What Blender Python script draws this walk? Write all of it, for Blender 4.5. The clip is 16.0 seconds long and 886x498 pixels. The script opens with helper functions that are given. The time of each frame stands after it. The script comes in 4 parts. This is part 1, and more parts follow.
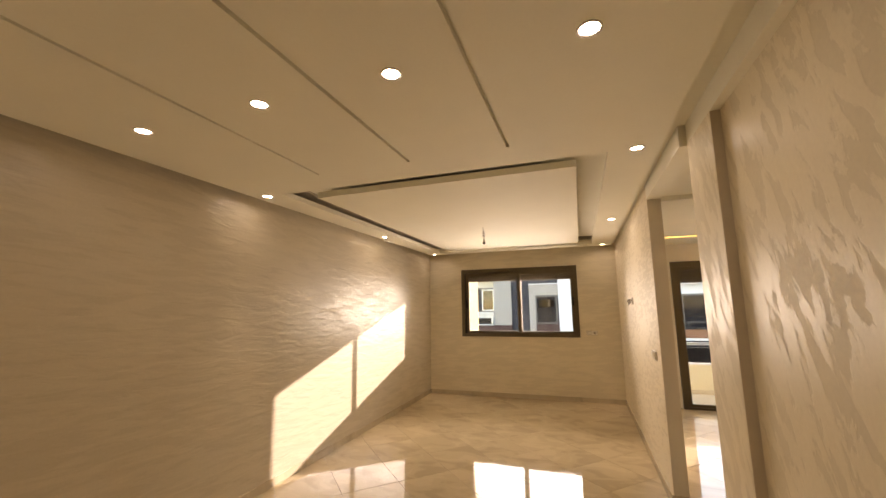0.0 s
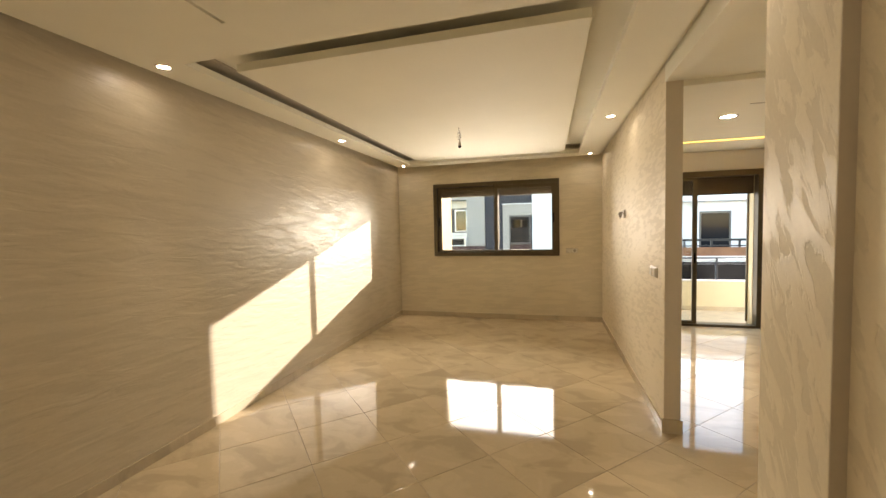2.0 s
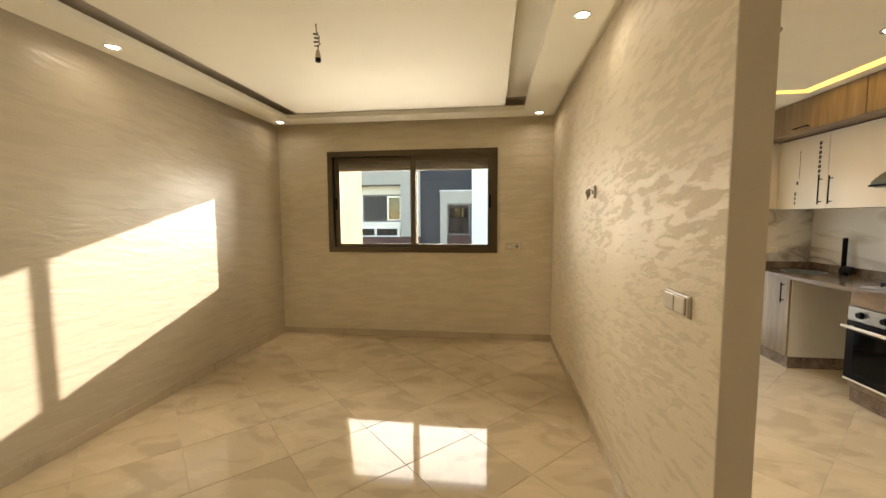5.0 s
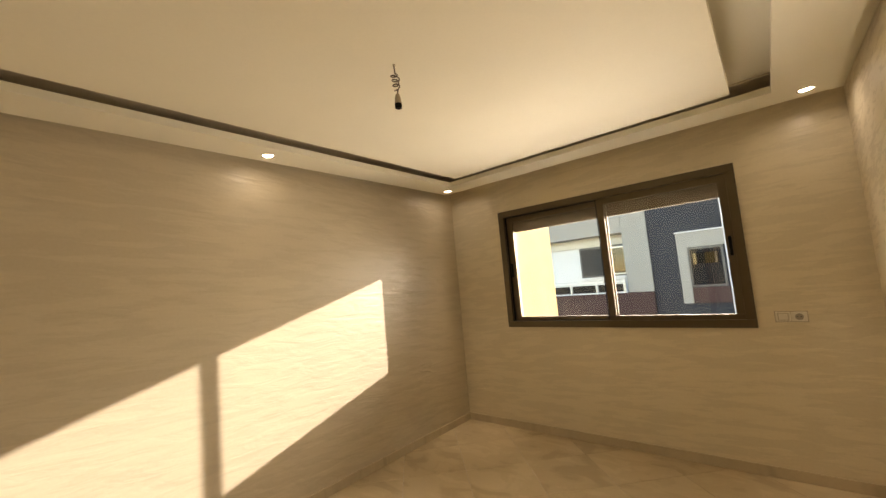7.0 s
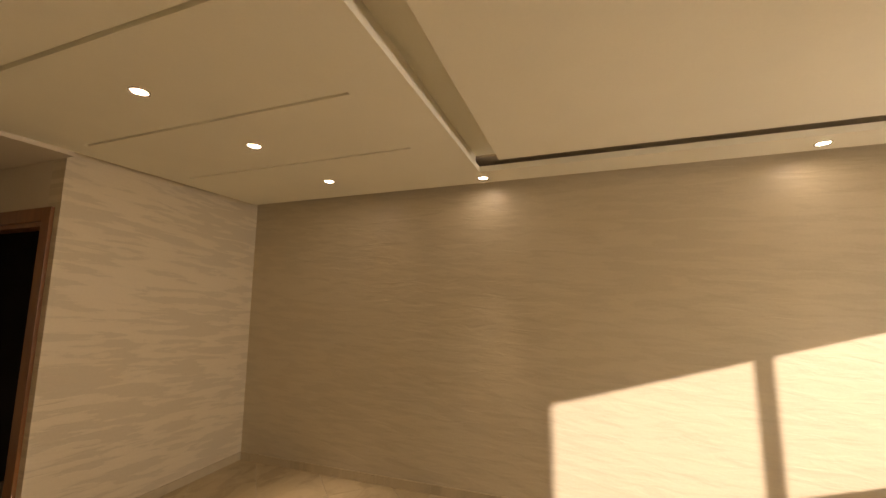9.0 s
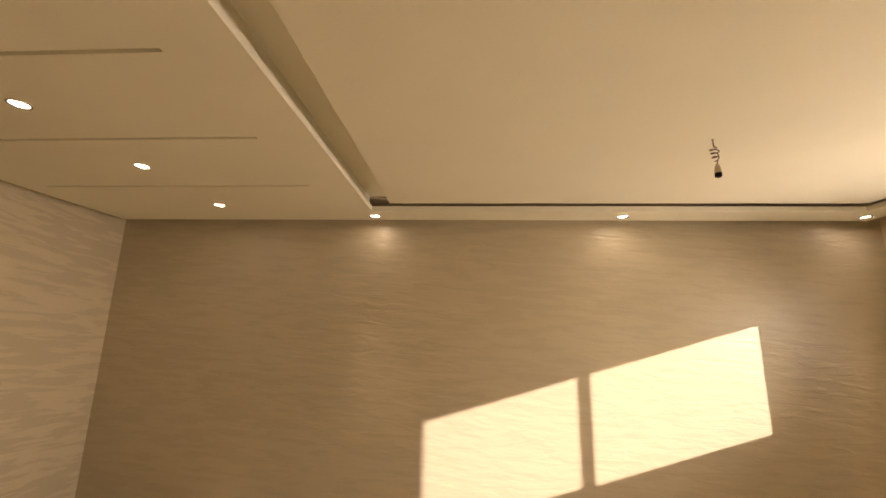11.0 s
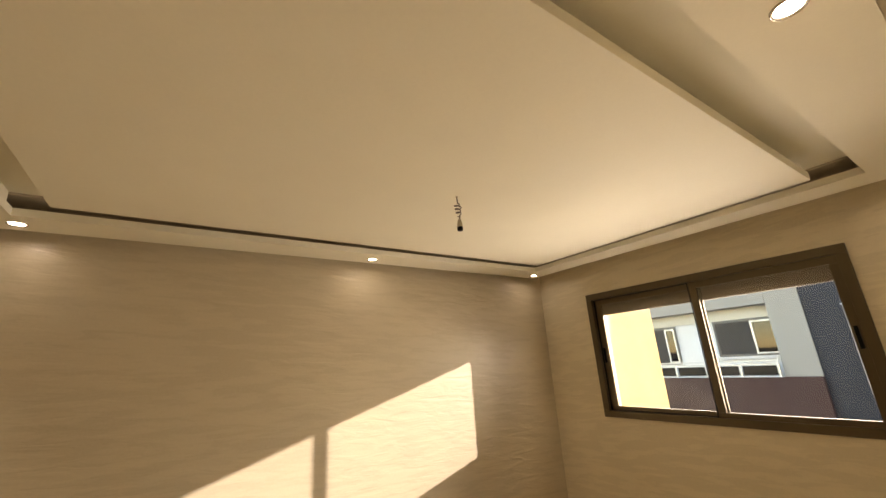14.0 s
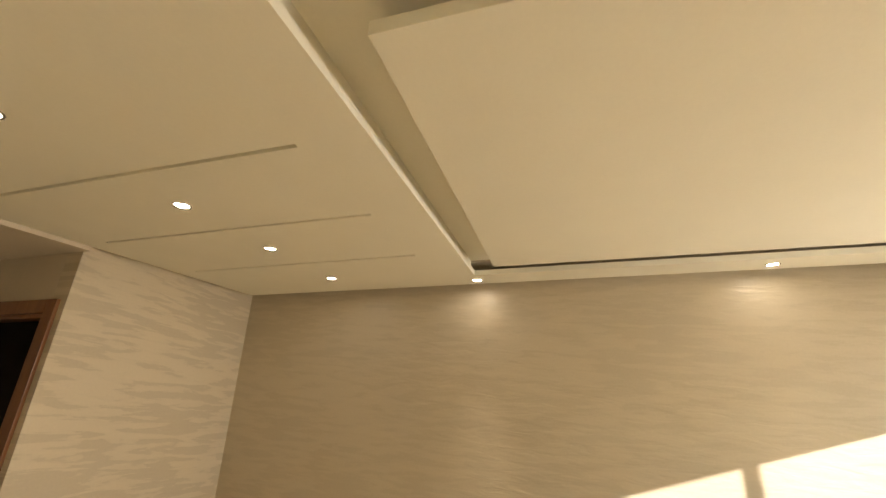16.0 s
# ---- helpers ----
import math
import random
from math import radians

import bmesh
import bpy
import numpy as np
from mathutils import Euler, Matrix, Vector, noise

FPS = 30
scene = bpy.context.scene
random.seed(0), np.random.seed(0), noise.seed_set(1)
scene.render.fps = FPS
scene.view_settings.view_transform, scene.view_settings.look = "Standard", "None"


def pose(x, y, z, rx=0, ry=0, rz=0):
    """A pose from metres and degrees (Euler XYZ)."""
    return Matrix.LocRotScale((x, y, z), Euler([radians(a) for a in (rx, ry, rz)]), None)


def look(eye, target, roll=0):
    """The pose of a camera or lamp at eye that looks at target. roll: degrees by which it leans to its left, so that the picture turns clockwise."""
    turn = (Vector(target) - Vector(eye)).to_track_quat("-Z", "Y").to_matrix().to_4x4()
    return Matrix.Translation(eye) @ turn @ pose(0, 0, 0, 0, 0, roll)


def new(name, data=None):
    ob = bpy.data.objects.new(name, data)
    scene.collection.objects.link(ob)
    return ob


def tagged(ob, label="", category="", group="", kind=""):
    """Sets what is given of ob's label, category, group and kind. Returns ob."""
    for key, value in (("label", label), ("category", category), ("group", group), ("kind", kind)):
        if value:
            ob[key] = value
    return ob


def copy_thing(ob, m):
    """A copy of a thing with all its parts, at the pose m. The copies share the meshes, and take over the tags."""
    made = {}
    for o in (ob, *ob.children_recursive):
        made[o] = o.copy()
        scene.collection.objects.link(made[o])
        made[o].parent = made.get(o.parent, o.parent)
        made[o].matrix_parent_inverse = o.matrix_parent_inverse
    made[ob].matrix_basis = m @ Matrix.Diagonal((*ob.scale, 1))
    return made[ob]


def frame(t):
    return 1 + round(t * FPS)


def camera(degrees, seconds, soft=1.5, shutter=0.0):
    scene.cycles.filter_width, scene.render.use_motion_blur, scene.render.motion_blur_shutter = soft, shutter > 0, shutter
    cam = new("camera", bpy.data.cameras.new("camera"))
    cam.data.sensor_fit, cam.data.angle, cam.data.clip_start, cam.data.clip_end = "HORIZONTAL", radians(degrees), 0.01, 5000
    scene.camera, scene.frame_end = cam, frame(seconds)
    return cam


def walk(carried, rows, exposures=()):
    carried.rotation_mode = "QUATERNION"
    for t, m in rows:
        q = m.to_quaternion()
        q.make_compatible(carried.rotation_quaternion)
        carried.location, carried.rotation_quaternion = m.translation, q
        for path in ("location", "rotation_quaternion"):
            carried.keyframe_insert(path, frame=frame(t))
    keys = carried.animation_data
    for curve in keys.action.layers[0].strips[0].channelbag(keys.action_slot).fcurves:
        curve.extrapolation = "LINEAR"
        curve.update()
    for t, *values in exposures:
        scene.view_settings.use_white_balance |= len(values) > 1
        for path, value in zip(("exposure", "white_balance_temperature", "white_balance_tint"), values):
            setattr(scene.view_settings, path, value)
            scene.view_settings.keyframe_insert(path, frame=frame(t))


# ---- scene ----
cam = camera(97.4, 16.0)
PATH = [
    (0, (2.783, 0.035, 1.620), (2.134, 1.904, 1.912), -0.8),
    (0.5, (2.661, 0.019, 1.619), (2.047, 1.907, 1.854), -0.7),
    (1, (2.622, 0.136, 1.567), (2.024, 2.041, 1.672), -1.0),
    (1.5, (2.634, 0.424, 1.553), (2.066, 2.341, 1.526), -1.2),
    (2, (2.595, 0.689, 1.533), (2.067, 2.616, 1.430), -1.3),
    (2.5, (2.479, 0.981, 1.531), (2.002, 2.919, 1.400), -1.4),
    (3, (2.534, 1.310, 1.511), (2.103, 3.256, 1.355), -1.6),
    (3.5, (2.586, 1.581, 1.504), (2.224, 3.537, 1.292), -1.0),
    (3.7, (2.590, 1.683, 1.474), (2.261, 3.632, 1.250), -0.6),
    (5.8, (2.770, 3.038, 1.505), (2.528, 5.012, 1.442), -0.2),
    (6, (2.784, 3.145, 1.520), (2.473, 5.121, 1.482), -0.6),
    (6.5, (2.856, 3.465, 1.544), (2.057, 5.298, 1.587), -3.5),
    (7, (2.884, 3.556, 1.580), (1.609, 5.086, 1.759), -5.0),
    (7.5, (2.985, 3.439, 1.597), (1.323, 4.518, 1.867), -4.4),
    (8, (3.068, 3.378, 1.606), (1.151, 3.867, 1.895), -2.7),
    (8.5, (3.149, 3.407, 1.618), (1.174, 3.219, 1.870), -0.9),
    (8.7, (3.197, 3.390, 1.602), (1.271, 2.949, 1.839), -0.1),
    (9.4, (3.340, 3.400, 1.605), (1.505, 2.659, 1.894), 0.4),
    (10.1, (3.490, 3.430, 1.622), (1.608, 2.854, 1.976), 0.9),
    (10.8, (3.614, 3.451, 1.640), (1.678, 3.226, 2.040), 1.1),
    (11, (3.620, 3.480, 1.614), (1.662, 3.371, 2.010), 1.0),
    (11.5, (3.566, 3.462, 1.591), (1.608, 3.688, 1.942), 0.3),
    (12, (3.440, 3.457, 1.597), (1.613, 4.217, 1.890), -1.0),
    (12.5, (3.317, 3.514, 1.578), (1.774, 4.771, 1.773), -0.7),
    (13, (3.295, 3.606, 1.579), (1.978, 5.091, 1.822), -0.4),
    (13.5, (3.311, 3.587, 1.642), (1.953, 4.995, 2.055), -1.9),
    (14, (3.334, 3.509, 1.678), (1.753, 4.596, 2.242), -3.6),
    (14.5, (3.359, 3.385, 1.696), (1.576, 4.015, 2.345), -3.5),
    (15, (3.399, 3.282, 1.705), (1.528, 3.404, 2.401), -1.7),
    (15.5, (3.452, 3.247, 1.706), (1.606, 2.941, 2.411), 0.3),
    (16, (3.526, 3.306, 1.700), (1.718, 2.778, 2.370), 1.2),
]
walk(cam, [(t, look(e, g, r)) for t, e, g, r in PATH],
     exposures=[(0, 3.80, 8150, 25), (1.5, 3.90, 7650, 18), (3, 3.70, 7450, 15), (6, 3.70, 7600, 14), (6.5, 3.56, 7850, 19), (7, 3.56, 8150, 18),
                (8, 3.57, 8450, 24), (11, 3.72, 8550, 24), (12.2, 3.68, 8550, 24), (13, 3.45, 8350, 22), (13.6, 3.43, 8350, 21), (14.5, 3.68, 7900, 19), (15.5, 3.93, 7950, 19), (16, 4.18, 7350, 15)])

# ---- sky, sun and lamps ----
SUN_TO = Vector((1.0, 1.573, 0.475)).normalized()
world = bpy.data.worlds.new("sky")
scene.world = world
world.use_nodes = True
wn = world.node_tree
sky = wn.nodes.new("ShaderNodeTexSky")
sky.sky_type = "NISHITA"
sky.sun_disc = False
sky.dust_density = 0.0
sky.air_density = 1.0
sky.sun_elevation = math.asin(SUN_TO.z)
sky.sun_rotation = math.atan2(SUN_TO.x, SUN_TO.y)
wn.links.new(sky.outputs[0], wn.nodes["Background"].inputs[0])
wn.nodes["Background"].inputs[1].default_value = 0.08

sun = new("sun", bpy.data.lights.new("sun", "SUN"))
sun.data.energy = 0.95
sun.data.angle = radians(0.5)
sun.data.color = (1.0, 0.975, 1.0)
sun.matrix_world = look((20, 30, 12), Vector((20, 30, 12)) - SUN_TO)

# sky light entering at the window and at the balcony door
for x, z, wide, high, watts, tone in ((1.7, 1.68, 1.9, 1.05, 8.0, (1.0, 0.95, 0.88)), (4.87, 1.05, 1.1, 1.8, 0.8, (0.86, 0.93, 1.0))):
    opening = new("opening_light", bpy.data.lights.new("opening_light", "AREA"))
    opening.data.shape = "RECTANGLE"
    opening.data.size = wide
    opening.data.size_y = high
    opening.data.energy = watts
    opening.data.color = tone
    opening.matrix_world = look((x, 7.56, z), (x, 0, z + 1.6))


# ---- materials ----
def mat(name):
    m = bpy.data.materials.new(name)
    m.use_nodes = True
    return m, m.node_tree, m.node_tree.nodes["Principled BSDF"]


def node(nt, kind, **values):
    n = nt.nodes.new(kind)
    for key, value in values.items():
        n.inputs[key].default_value = value
    return n


def ramp(nt, fac, stops):
    r = nt.nodes.new("ShaderNodeValToRGB")
    while len(r.color_ramp.elements) < len(stops):
        r.color_ramp.elements.new(0.5)
    for e, (p, c) in zip(r.color_ramp.elements, stops):
        e.position, e.color = p, (*c, 1)
    nt.links.new(fac, r.inputs[0])
    return r.outputs[0]


def scaled(nt, scale, turn=(0, 0, 0), space="Object"):
    tc = nt.nodes.new("ShaderNodeTexCoord")
    mp = nt.nodes.new("ShaderNodeMapping")
    mp.inputs["Scale"].default_value = scale
    mp.inputs["Rotation"].default_value = [radians(a) for a in turn]
    nt.links.new(tc.outputs[space], mp.inputs[0])
    return mp.outputs[0]


def noise_tex(nt, vec, scale, detail=4, rough=0.55, distort=0.0):
    n = nt.nodes.new("ShaderNodeTexNoise")
    n.inputs["Scale"].default_value = scale
    n.inputs["Detail"].default_value = detail
    n.inputs["Roughness"].default_value = rough
    n.inputs["Distortion"].default_value = distort
    if vec is not None:
        nt.links.new(vec, n.inputs["Vector"])
    return n.outputs["Fac"]


def mixed(nt, fac, a, b, mode="MIX"):
    m = nt.nodes.new("ShaderNodeMix")
    m.data_type, m.blend_type = "RGBA", mode
    for socket, v in ((m.inputs["Factor"], fac), (m.inputs["A"], a), (m.inputs["B"], b)):
        if hasattr(v, "is_linked"):
            nt.links.new(v, socket)
        elif isinstance(v, (int, float)):
            socket.default_value = v
        else:
            socket.default_value = (*v, 1)
    return m.outputs["Result"]


def bump(nt, bsdf, height, strength, distance):
    b = nt.nodes.new("ShaderNodeBump")
    b.inputs["Strength"].default_value = strength
    b.inputs["Distance"].default_value = distance
    nt.links.new(height, b.inputs["Height"])
    nt.links.new(b.outputs[0], bsdf.inputs["Normal"])


def plain(name, c, rough=0.5, metal=0.0, vary=0.08, grain=30.0, relief=0.0, spec=0.5):
    """Paint, plastic or metal with a little unevenness at two scales."""
    m, nt, p = mat(name)
    v = scaled(nt, (1, 1, 1))
    big = noise_tex(nt, v, 1.7, 3)
    small = noise_tex(nt, v, grain, 5)
    lo, hi = [x * (1 - vary) for x in c], [min(1, x * (1 + vary)) for x in c]
    col = mixed(nt, 0.35, ramp(nt, big, [(0.3, lo), (0.7, hi)]), ramp(nt, small, [(0.3, lo), (0.7, hi)]))
    nt.links.new(col, p.inputs["Base Color"])
    p.inputs["Metallic"].default_value = metal
    p.inputs["Specular IOR Level"].default_value = spec
    rr = ramp(nt, small, [(0.2, [rough * 0.85] * 3), (0.8, [min(1, rough * 1.15)] * 3)])
    nt.links.new(rr, p.inputs["Roughness"])
    if relief:
        bump(nt, p, small, 0.5, relief)
    return m


def stucco(name, across, tilt=0.0, contrast=(0.965, 1.04), size=(2.0, 13.0), edge=(0.66, 0.74, 0.84), gloss=(0.64, 0.32), base=(0.77, 0.685, 0.55),
           ridge=(2.6, 22.0), relief=0.005, blend=0.5, shine=(0.22, 0.5)):
    """Pearly decorative plaster: trowelled strokes over fine ridges; across is the wall's horizontal axis."""
    m, nt, p = mat(name)
    tc = nt.nodes.new("ShaderNodeTexCoord")
    sep = nt.nodes.new("ShaderNodeSeparateXYZ")
    nt.links.new(tc.outputs["Object"], sep.inputs[0])
    com = nt.nodes.new("ShaderNodeCombineXYZ")
    nt.links.new(sep.outputs["XYZ".index(across)], com.inputs[0])
    nt.links.new(sep.outputs[2], com.inputs[1])
    mp = nt.nodes.new("ShaderNodeMapping")
    mp.inputs["Rotation"].default_value = (0, 0, radians(tilt))
    nt.links.new(com.outputs[0], mp.inputs[0])

    def layer(scale, place, detail, rough, distort):
        st = nt.nodes.new("ShaderNodeMapping")
        st.inputs["Scale"].default_value = (*scale, 1)
        st.inputs["Location"].default_value = place
        nt.links.new(mp.outputs[0], st.inputs[0])
        return noise_tex(nt, st.outputs[0], 1.0, detail, rough, distort)

    stroke = layer(size, (0, 0, 0), 6, 0.58, 0.35)
    patch = layer((1.1, 2.2), (4.1, 1.7, 0), 3, 0.55, 0.0)
    ridges = layer(ridge, (7.3, 2.9, 0), 3, 0.5, 0.9)
    fine = noise_tex(nt, mp.outputs[0], 55, 4)
    add = nt.nodes.new("ShaderNodeMath")
    add.operation = "MULTIPLY_ADD"
    nt.links.new(patch, add.inputs[0])
    add.inputs[1].default_value = 0.45
    nt.links.new(stroke, add.inputs[2])
    mask = ramp(nt, add.outputs[0], [(edge[0], (0, 0, 0)), (edge[1], (0.75, 0.75, 0.75)), (edge[2], (1, 1, 1))])
    lo = [x * contrast[0] for x in base]
    hi = [min(1, x * contrast[1]) for x in base]
    col = mixed(nt, mask, lo, hi)
    col = mixed(nt, 0.18, col, ramp(nt, fine, [(0.3, [x * 0.85 for x in base]), (0.7, [min(1, x * 1.1) for x in base])]))
    nt.links.new(col, p.inputs["Base Color"])
    nt.links.new(ramp(nt, mask, [(0, (gloss[0],) * 3), (1, (gloss[1],) * 3)]), p.inputs["Roughness"])
    nt.links.new(ramp(nt, mask, [(0, (shine[0],) * 3), (1, (shine[1],) * 3)]), p.inputs["Specular IOR Level"])
    h = mixed(nt, blend, mask, ramp(nt, ridges, [(0.36, (0, 0, 0)), (0.64, (1, 1, 1))]))
    h = mixed(nt, 0.05, h, fine)
    bump(nt, p, h, 0.6, relief)
    return m


def tile_material(name, base, rough):
    m, nt, p = mat(name)
    info = nt.nodes.new("ShaderNodeObjectInfo")
    tc = nt.nodes.new("ShaderNodeTexCoord")
    shift = nt.nodes.new("ShaderNodeVectorMath")
    shift.operation = "MULTIPLY_ADD"
    nt.links.new(info.outputs["Random"], shift.inputs[0])
    shift.inputs[1].default_value = (37.0, 91.0, 13.0)
    nt.links.new(tc.outputs["Object"], shift.inputs[2])
    mp = nt.nodes.new("ShaderNodeMapping")
    mp.inputs["Scale"].default_value = (2.0, 3.4, 1)
    mp.inputs["Rotation"].default_value = (0, 0, radians(20))
    nt.links.new(shift.outputs[0], mp.inputs[0])
    cloud = noise_tex(nt, mp.outputs[0], 1.25, 4, 0.5, 0.7)
    fine = noise_tex(nt, shift.outputs[0], 40, 4)
    lo, hi = [x * 0.84 for x in base], [min(1, x * 1.09) for x in base]
    col = ramp(nt, cloud, [(0.38, lo), (0.46, base), (0.54, base), (0.60, hi)])
    col = mixed(nt, 0.12, col, ramp(nt, fine, [(0.3, lo), (0.7, hi)]))
    nt.links.new(col, p.inputs["Base Color"])
    nt.links.new(ramp(nt, fine, [(0.2, (rough * 0.8,) * 3), (0.8, (rough * 1.3,) * 3)]), p.inputs["Roughness"])
    p.inputs["Specular IOR Level"].default_value = 0.25
    return m


def wood_material(name, dark, light, along="Z", rough=0.45):
    m, nt, p = mat(name)
    s = {"X": (1.2, 14, 14), "Y": (14, 1.2, 14), "Z": (14, 14, 1.2)}[along]
    v = scaled(nt, s)
    grain = noise_tex(nt, v, 1.6, 7, 0.62, 0.8)
    v2 = scaled(nt, [x * 0.35 for x in s])
    board = noise_tex(nt, v2, 1.1, 3)
    col = mixed(nt, 0.5, ramp(nt, grain, [(0.3, dark), (0.68, light)]), ramp(nt, board, [(0.35, dark), (0.65, light)]))
    nt.links.new(col, p.inputs["Base Color"])
    p.inputs["Roughness"].default_value = rough
    bump(nt, p, grain, 0.3, 0.0008)
    return m


def stone_material(name, a, b, c, scale, rough):
    m, nt, p = mat(name)
    v = scaled(nt, (1, 1, 1))
    sp = noise_tex(nt, v, scale, 6, 0.7)
    big = noise_tex(nt, v, scale * 0.12, 4)
    col = mixed(nt, 0.3, ramp(nt, sp, [(0.35, a), (0.5, b), (0.62, c)]), ramp(nt, big, [(0.35, a), (0.65, c)]))
    nt.links.new(col, p.inputs["Base Color"])
    p.inputs["Roughness"].default_value = rough
    return m


def marble_material(name):
    m, nt, p = mat(name)
    v = scaled(nt, (0.55, 0.55, 1.5), (35, -30, 20))
    warp = noise_tex(nt, v, 1.3, 4, 0.5, 1.2)
    dist = nt.nodes.new("ShaderNodeMath")
    dist.operation = "SUBTRACT"
    nt.links.new(warp, dist.inputs[0])
    dist.inputs[1].default_value = 0.5
    ab = nt.nodes.new("ShaderNodeMath")
    ab.operation = "ABSOLUTE"
    nt.links.new(dist.outputs[0], ab.inputs[0])
    vein = ramp(nt, ab.outputs[0], [(0.0, (0.24, 0.20, 0.15)), (0.018, (0.46, 0.43, 0.38)), (0.08, (0.74, 0.73, 0.70))])
    cloud = noise_tex(nt, v, 1.1, 4)
    col = mixed(nt, 0.25, vein, ramp(nt, cloud, [(0.35, (0.5, 0.49, 0.45)), (0.65, (0.78, 0.77, 0.73))]))
    nt.links.new(col, p.inputs["Base Color"])
    p.inputs["Roughness"].default_value = 0.12
    return m


def glow(name, c, strength):
    m, nt, p = mat(name)
    p.inputs["Base Color"].default_value = (*c, 1)
    p.inputs["Emission Color"].default_value = (*c, 1)
    p.inputs["Emission Strength"].default_value = strength
    return m


def glass_material(name, tint=(1, 1, 1), rough=0.0):
    """Thin clear sheet: light passes straight, gloss by Fresnel."""
    m, nt, p = mat(name)
    nt.nodes.remove(p)
    clear = nt.nodes.new("ShaderNodeBsdfTransparent")
    clear.inputs[0].default_value = (*tint, 1)
    shine = nt.nodes.new("ShaderNodeBsdfGlossy")
    shine.inputs["Roughness"].default_value = rough
    fres = nt.nodes.new("ShaderNodeFresnel")
    fres.inputs["IOR"].default_value = 1.45
    mix = nt.nodes.new("ShaderNodeMixShader")
    nt.links.new(fres.outputs[0], mix.inputs[0])
    nt.links.new(clear.outputs[0], mix.inputs[1])
    nt.links.new(shine.outputs[0], mix.inputs[2])
    nt.links.new(mix.outputs[0], [n for n in nt.nodes if n.bl_idname == "ShaderNodeOutputMaterial"][0].inputs[0])
    return m


# One plaster throughout: per-wall base tones paint in brighter and dimmer walls.
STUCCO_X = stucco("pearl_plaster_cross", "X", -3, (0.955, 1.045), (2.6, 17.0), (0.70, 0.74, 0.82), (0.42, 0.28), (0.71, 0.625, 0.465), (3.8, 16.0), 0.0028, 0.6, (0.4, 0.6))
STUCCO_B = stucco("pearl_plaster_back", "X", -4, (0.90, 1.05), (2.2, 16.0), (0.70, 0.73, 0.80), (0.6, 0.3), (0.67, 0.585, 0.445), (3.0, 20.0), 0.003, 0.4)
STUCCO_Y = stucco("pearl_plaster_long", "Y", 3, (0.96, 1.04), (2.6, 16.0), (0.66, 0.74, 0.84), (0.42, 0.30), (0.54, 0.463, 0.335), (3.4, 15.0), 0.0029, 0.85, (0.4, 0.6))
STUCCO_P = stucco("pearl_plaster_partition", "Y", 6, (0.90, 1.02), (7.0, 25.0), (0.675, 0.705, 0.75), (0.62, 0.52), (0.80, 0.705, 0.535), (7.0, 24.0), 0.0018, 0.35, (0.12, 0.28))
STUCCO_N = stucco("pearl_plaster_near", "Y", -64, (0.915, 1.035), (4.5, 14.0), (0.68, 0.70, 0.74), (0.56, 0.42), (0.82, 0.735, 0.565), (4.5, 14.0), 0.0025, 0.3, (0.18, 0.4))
CEIL = plain("ceiling_paint", (0.90, 0.865, 0.73), 0.75, 0, 0.03, 60, 0.0003)
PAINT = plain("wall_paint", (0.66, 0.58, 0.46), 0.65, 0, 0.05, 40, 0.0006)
WHITEWALL = plain("kitchen_wall_paint", (0.80, 0.75, 0.66), 0.6, 0, 0.04, 40, 0.0005)
TILE = tile_material("floor_tile_beige", (0.54, 0.435, 0.285), 0.05)
SKIRT = tile_material("skirting_tile", (0.53, 0.44, 0.31), 0.16)
GROUT = plain("grout", (0.50, 0.43, 0.33), 0.8, 0, 0.1, 120, 0.0005)
ALU = plain("bronze_aluminium", (0.105, 0.080, 0.045), 0.38, 0.55, 0.08, 90)
ALU_IN = plain("bronze_shutter", (0.075, 0.050, 0.025), 0.5, 0.2, 0.1, 60)
BLACK = plain("black_plastic", (0.005, 0.005, 0.006), 0.35, 0, 0.1, 80, 0, 0.12)
GLASS = glass_material("window_glass", (0.95, 0.96, 0.95))
PLASTIC = plain("ivory_plastic", (0.72, 0.67, 0.58), 0.3, 0, 0.03, 60)
CHROME = plain("chrome_ring", (0.6, 0.57, 0.52), 0.25, 0.9, 0.05, 60)
SPOT = glow("spot_diffuser", (1.0, 0.95, 0.86), 6)
LED = glow("led_strip_amber", (1.0, 0.62, 0.14), 0.45)
OAK = wood_material("oak_laminate", (0.15, 0.11, 0.073), (0.34, 0.262, 0.175))
OAK_Y = wood_material("oak_laminate_level", (0.15, 0.105, 0.065), (0.31, 0.225, 0.145), "Y")
DOORWOOD = wood_material("varnished_door_wood", (0.17, 0.065, 0.022), (0.32, 0.14, 0.05), "Z", 0.35)
CREAM = plain("cream_gloss_board", (0.82, 0.79, 0.71), 0.22, 0, 0.03, 50)
GREYBOARD = plain("raw_side_board", (0.62, 0.59, 0.51), 0.5, 0, 0.04, 50)
GRANITE = stone_material("brown_granite", (0.05, 0.035, 0.025), (0.17, 0.125, 0.09), (0.34, 0.27, 0.21), 90, 0.16)
MARBLE = marble_material("marble_splashback")
STEEL = plain("brushed_steel", (0.46, 0.47, 0.47), 0.3, 0.9, 0.08, 120)
HOODSTEEL = plain("dull_hood_steel", (0.17, 0.20, 0.19), 0.34, 0.6, 0.08, 120)
DARKGLASS = plain("oven_glass", (0.005, 0.005, 0.005), 0.06, 0, 0.05, 40, 0, 0.14)
PRINT = plain("black_print", (0.03, 0.03, 0.03), 0.6, 0, 0.1, 80)
CABLE = plain("cable_brown", (0.10, 0.075, 0.05), 0.5, 0, 0.15, 120)
CABLE_GREY = plain("cable_grey", (0.33, 0.29, 0.235), 0.45, 0, 0.12, 120)
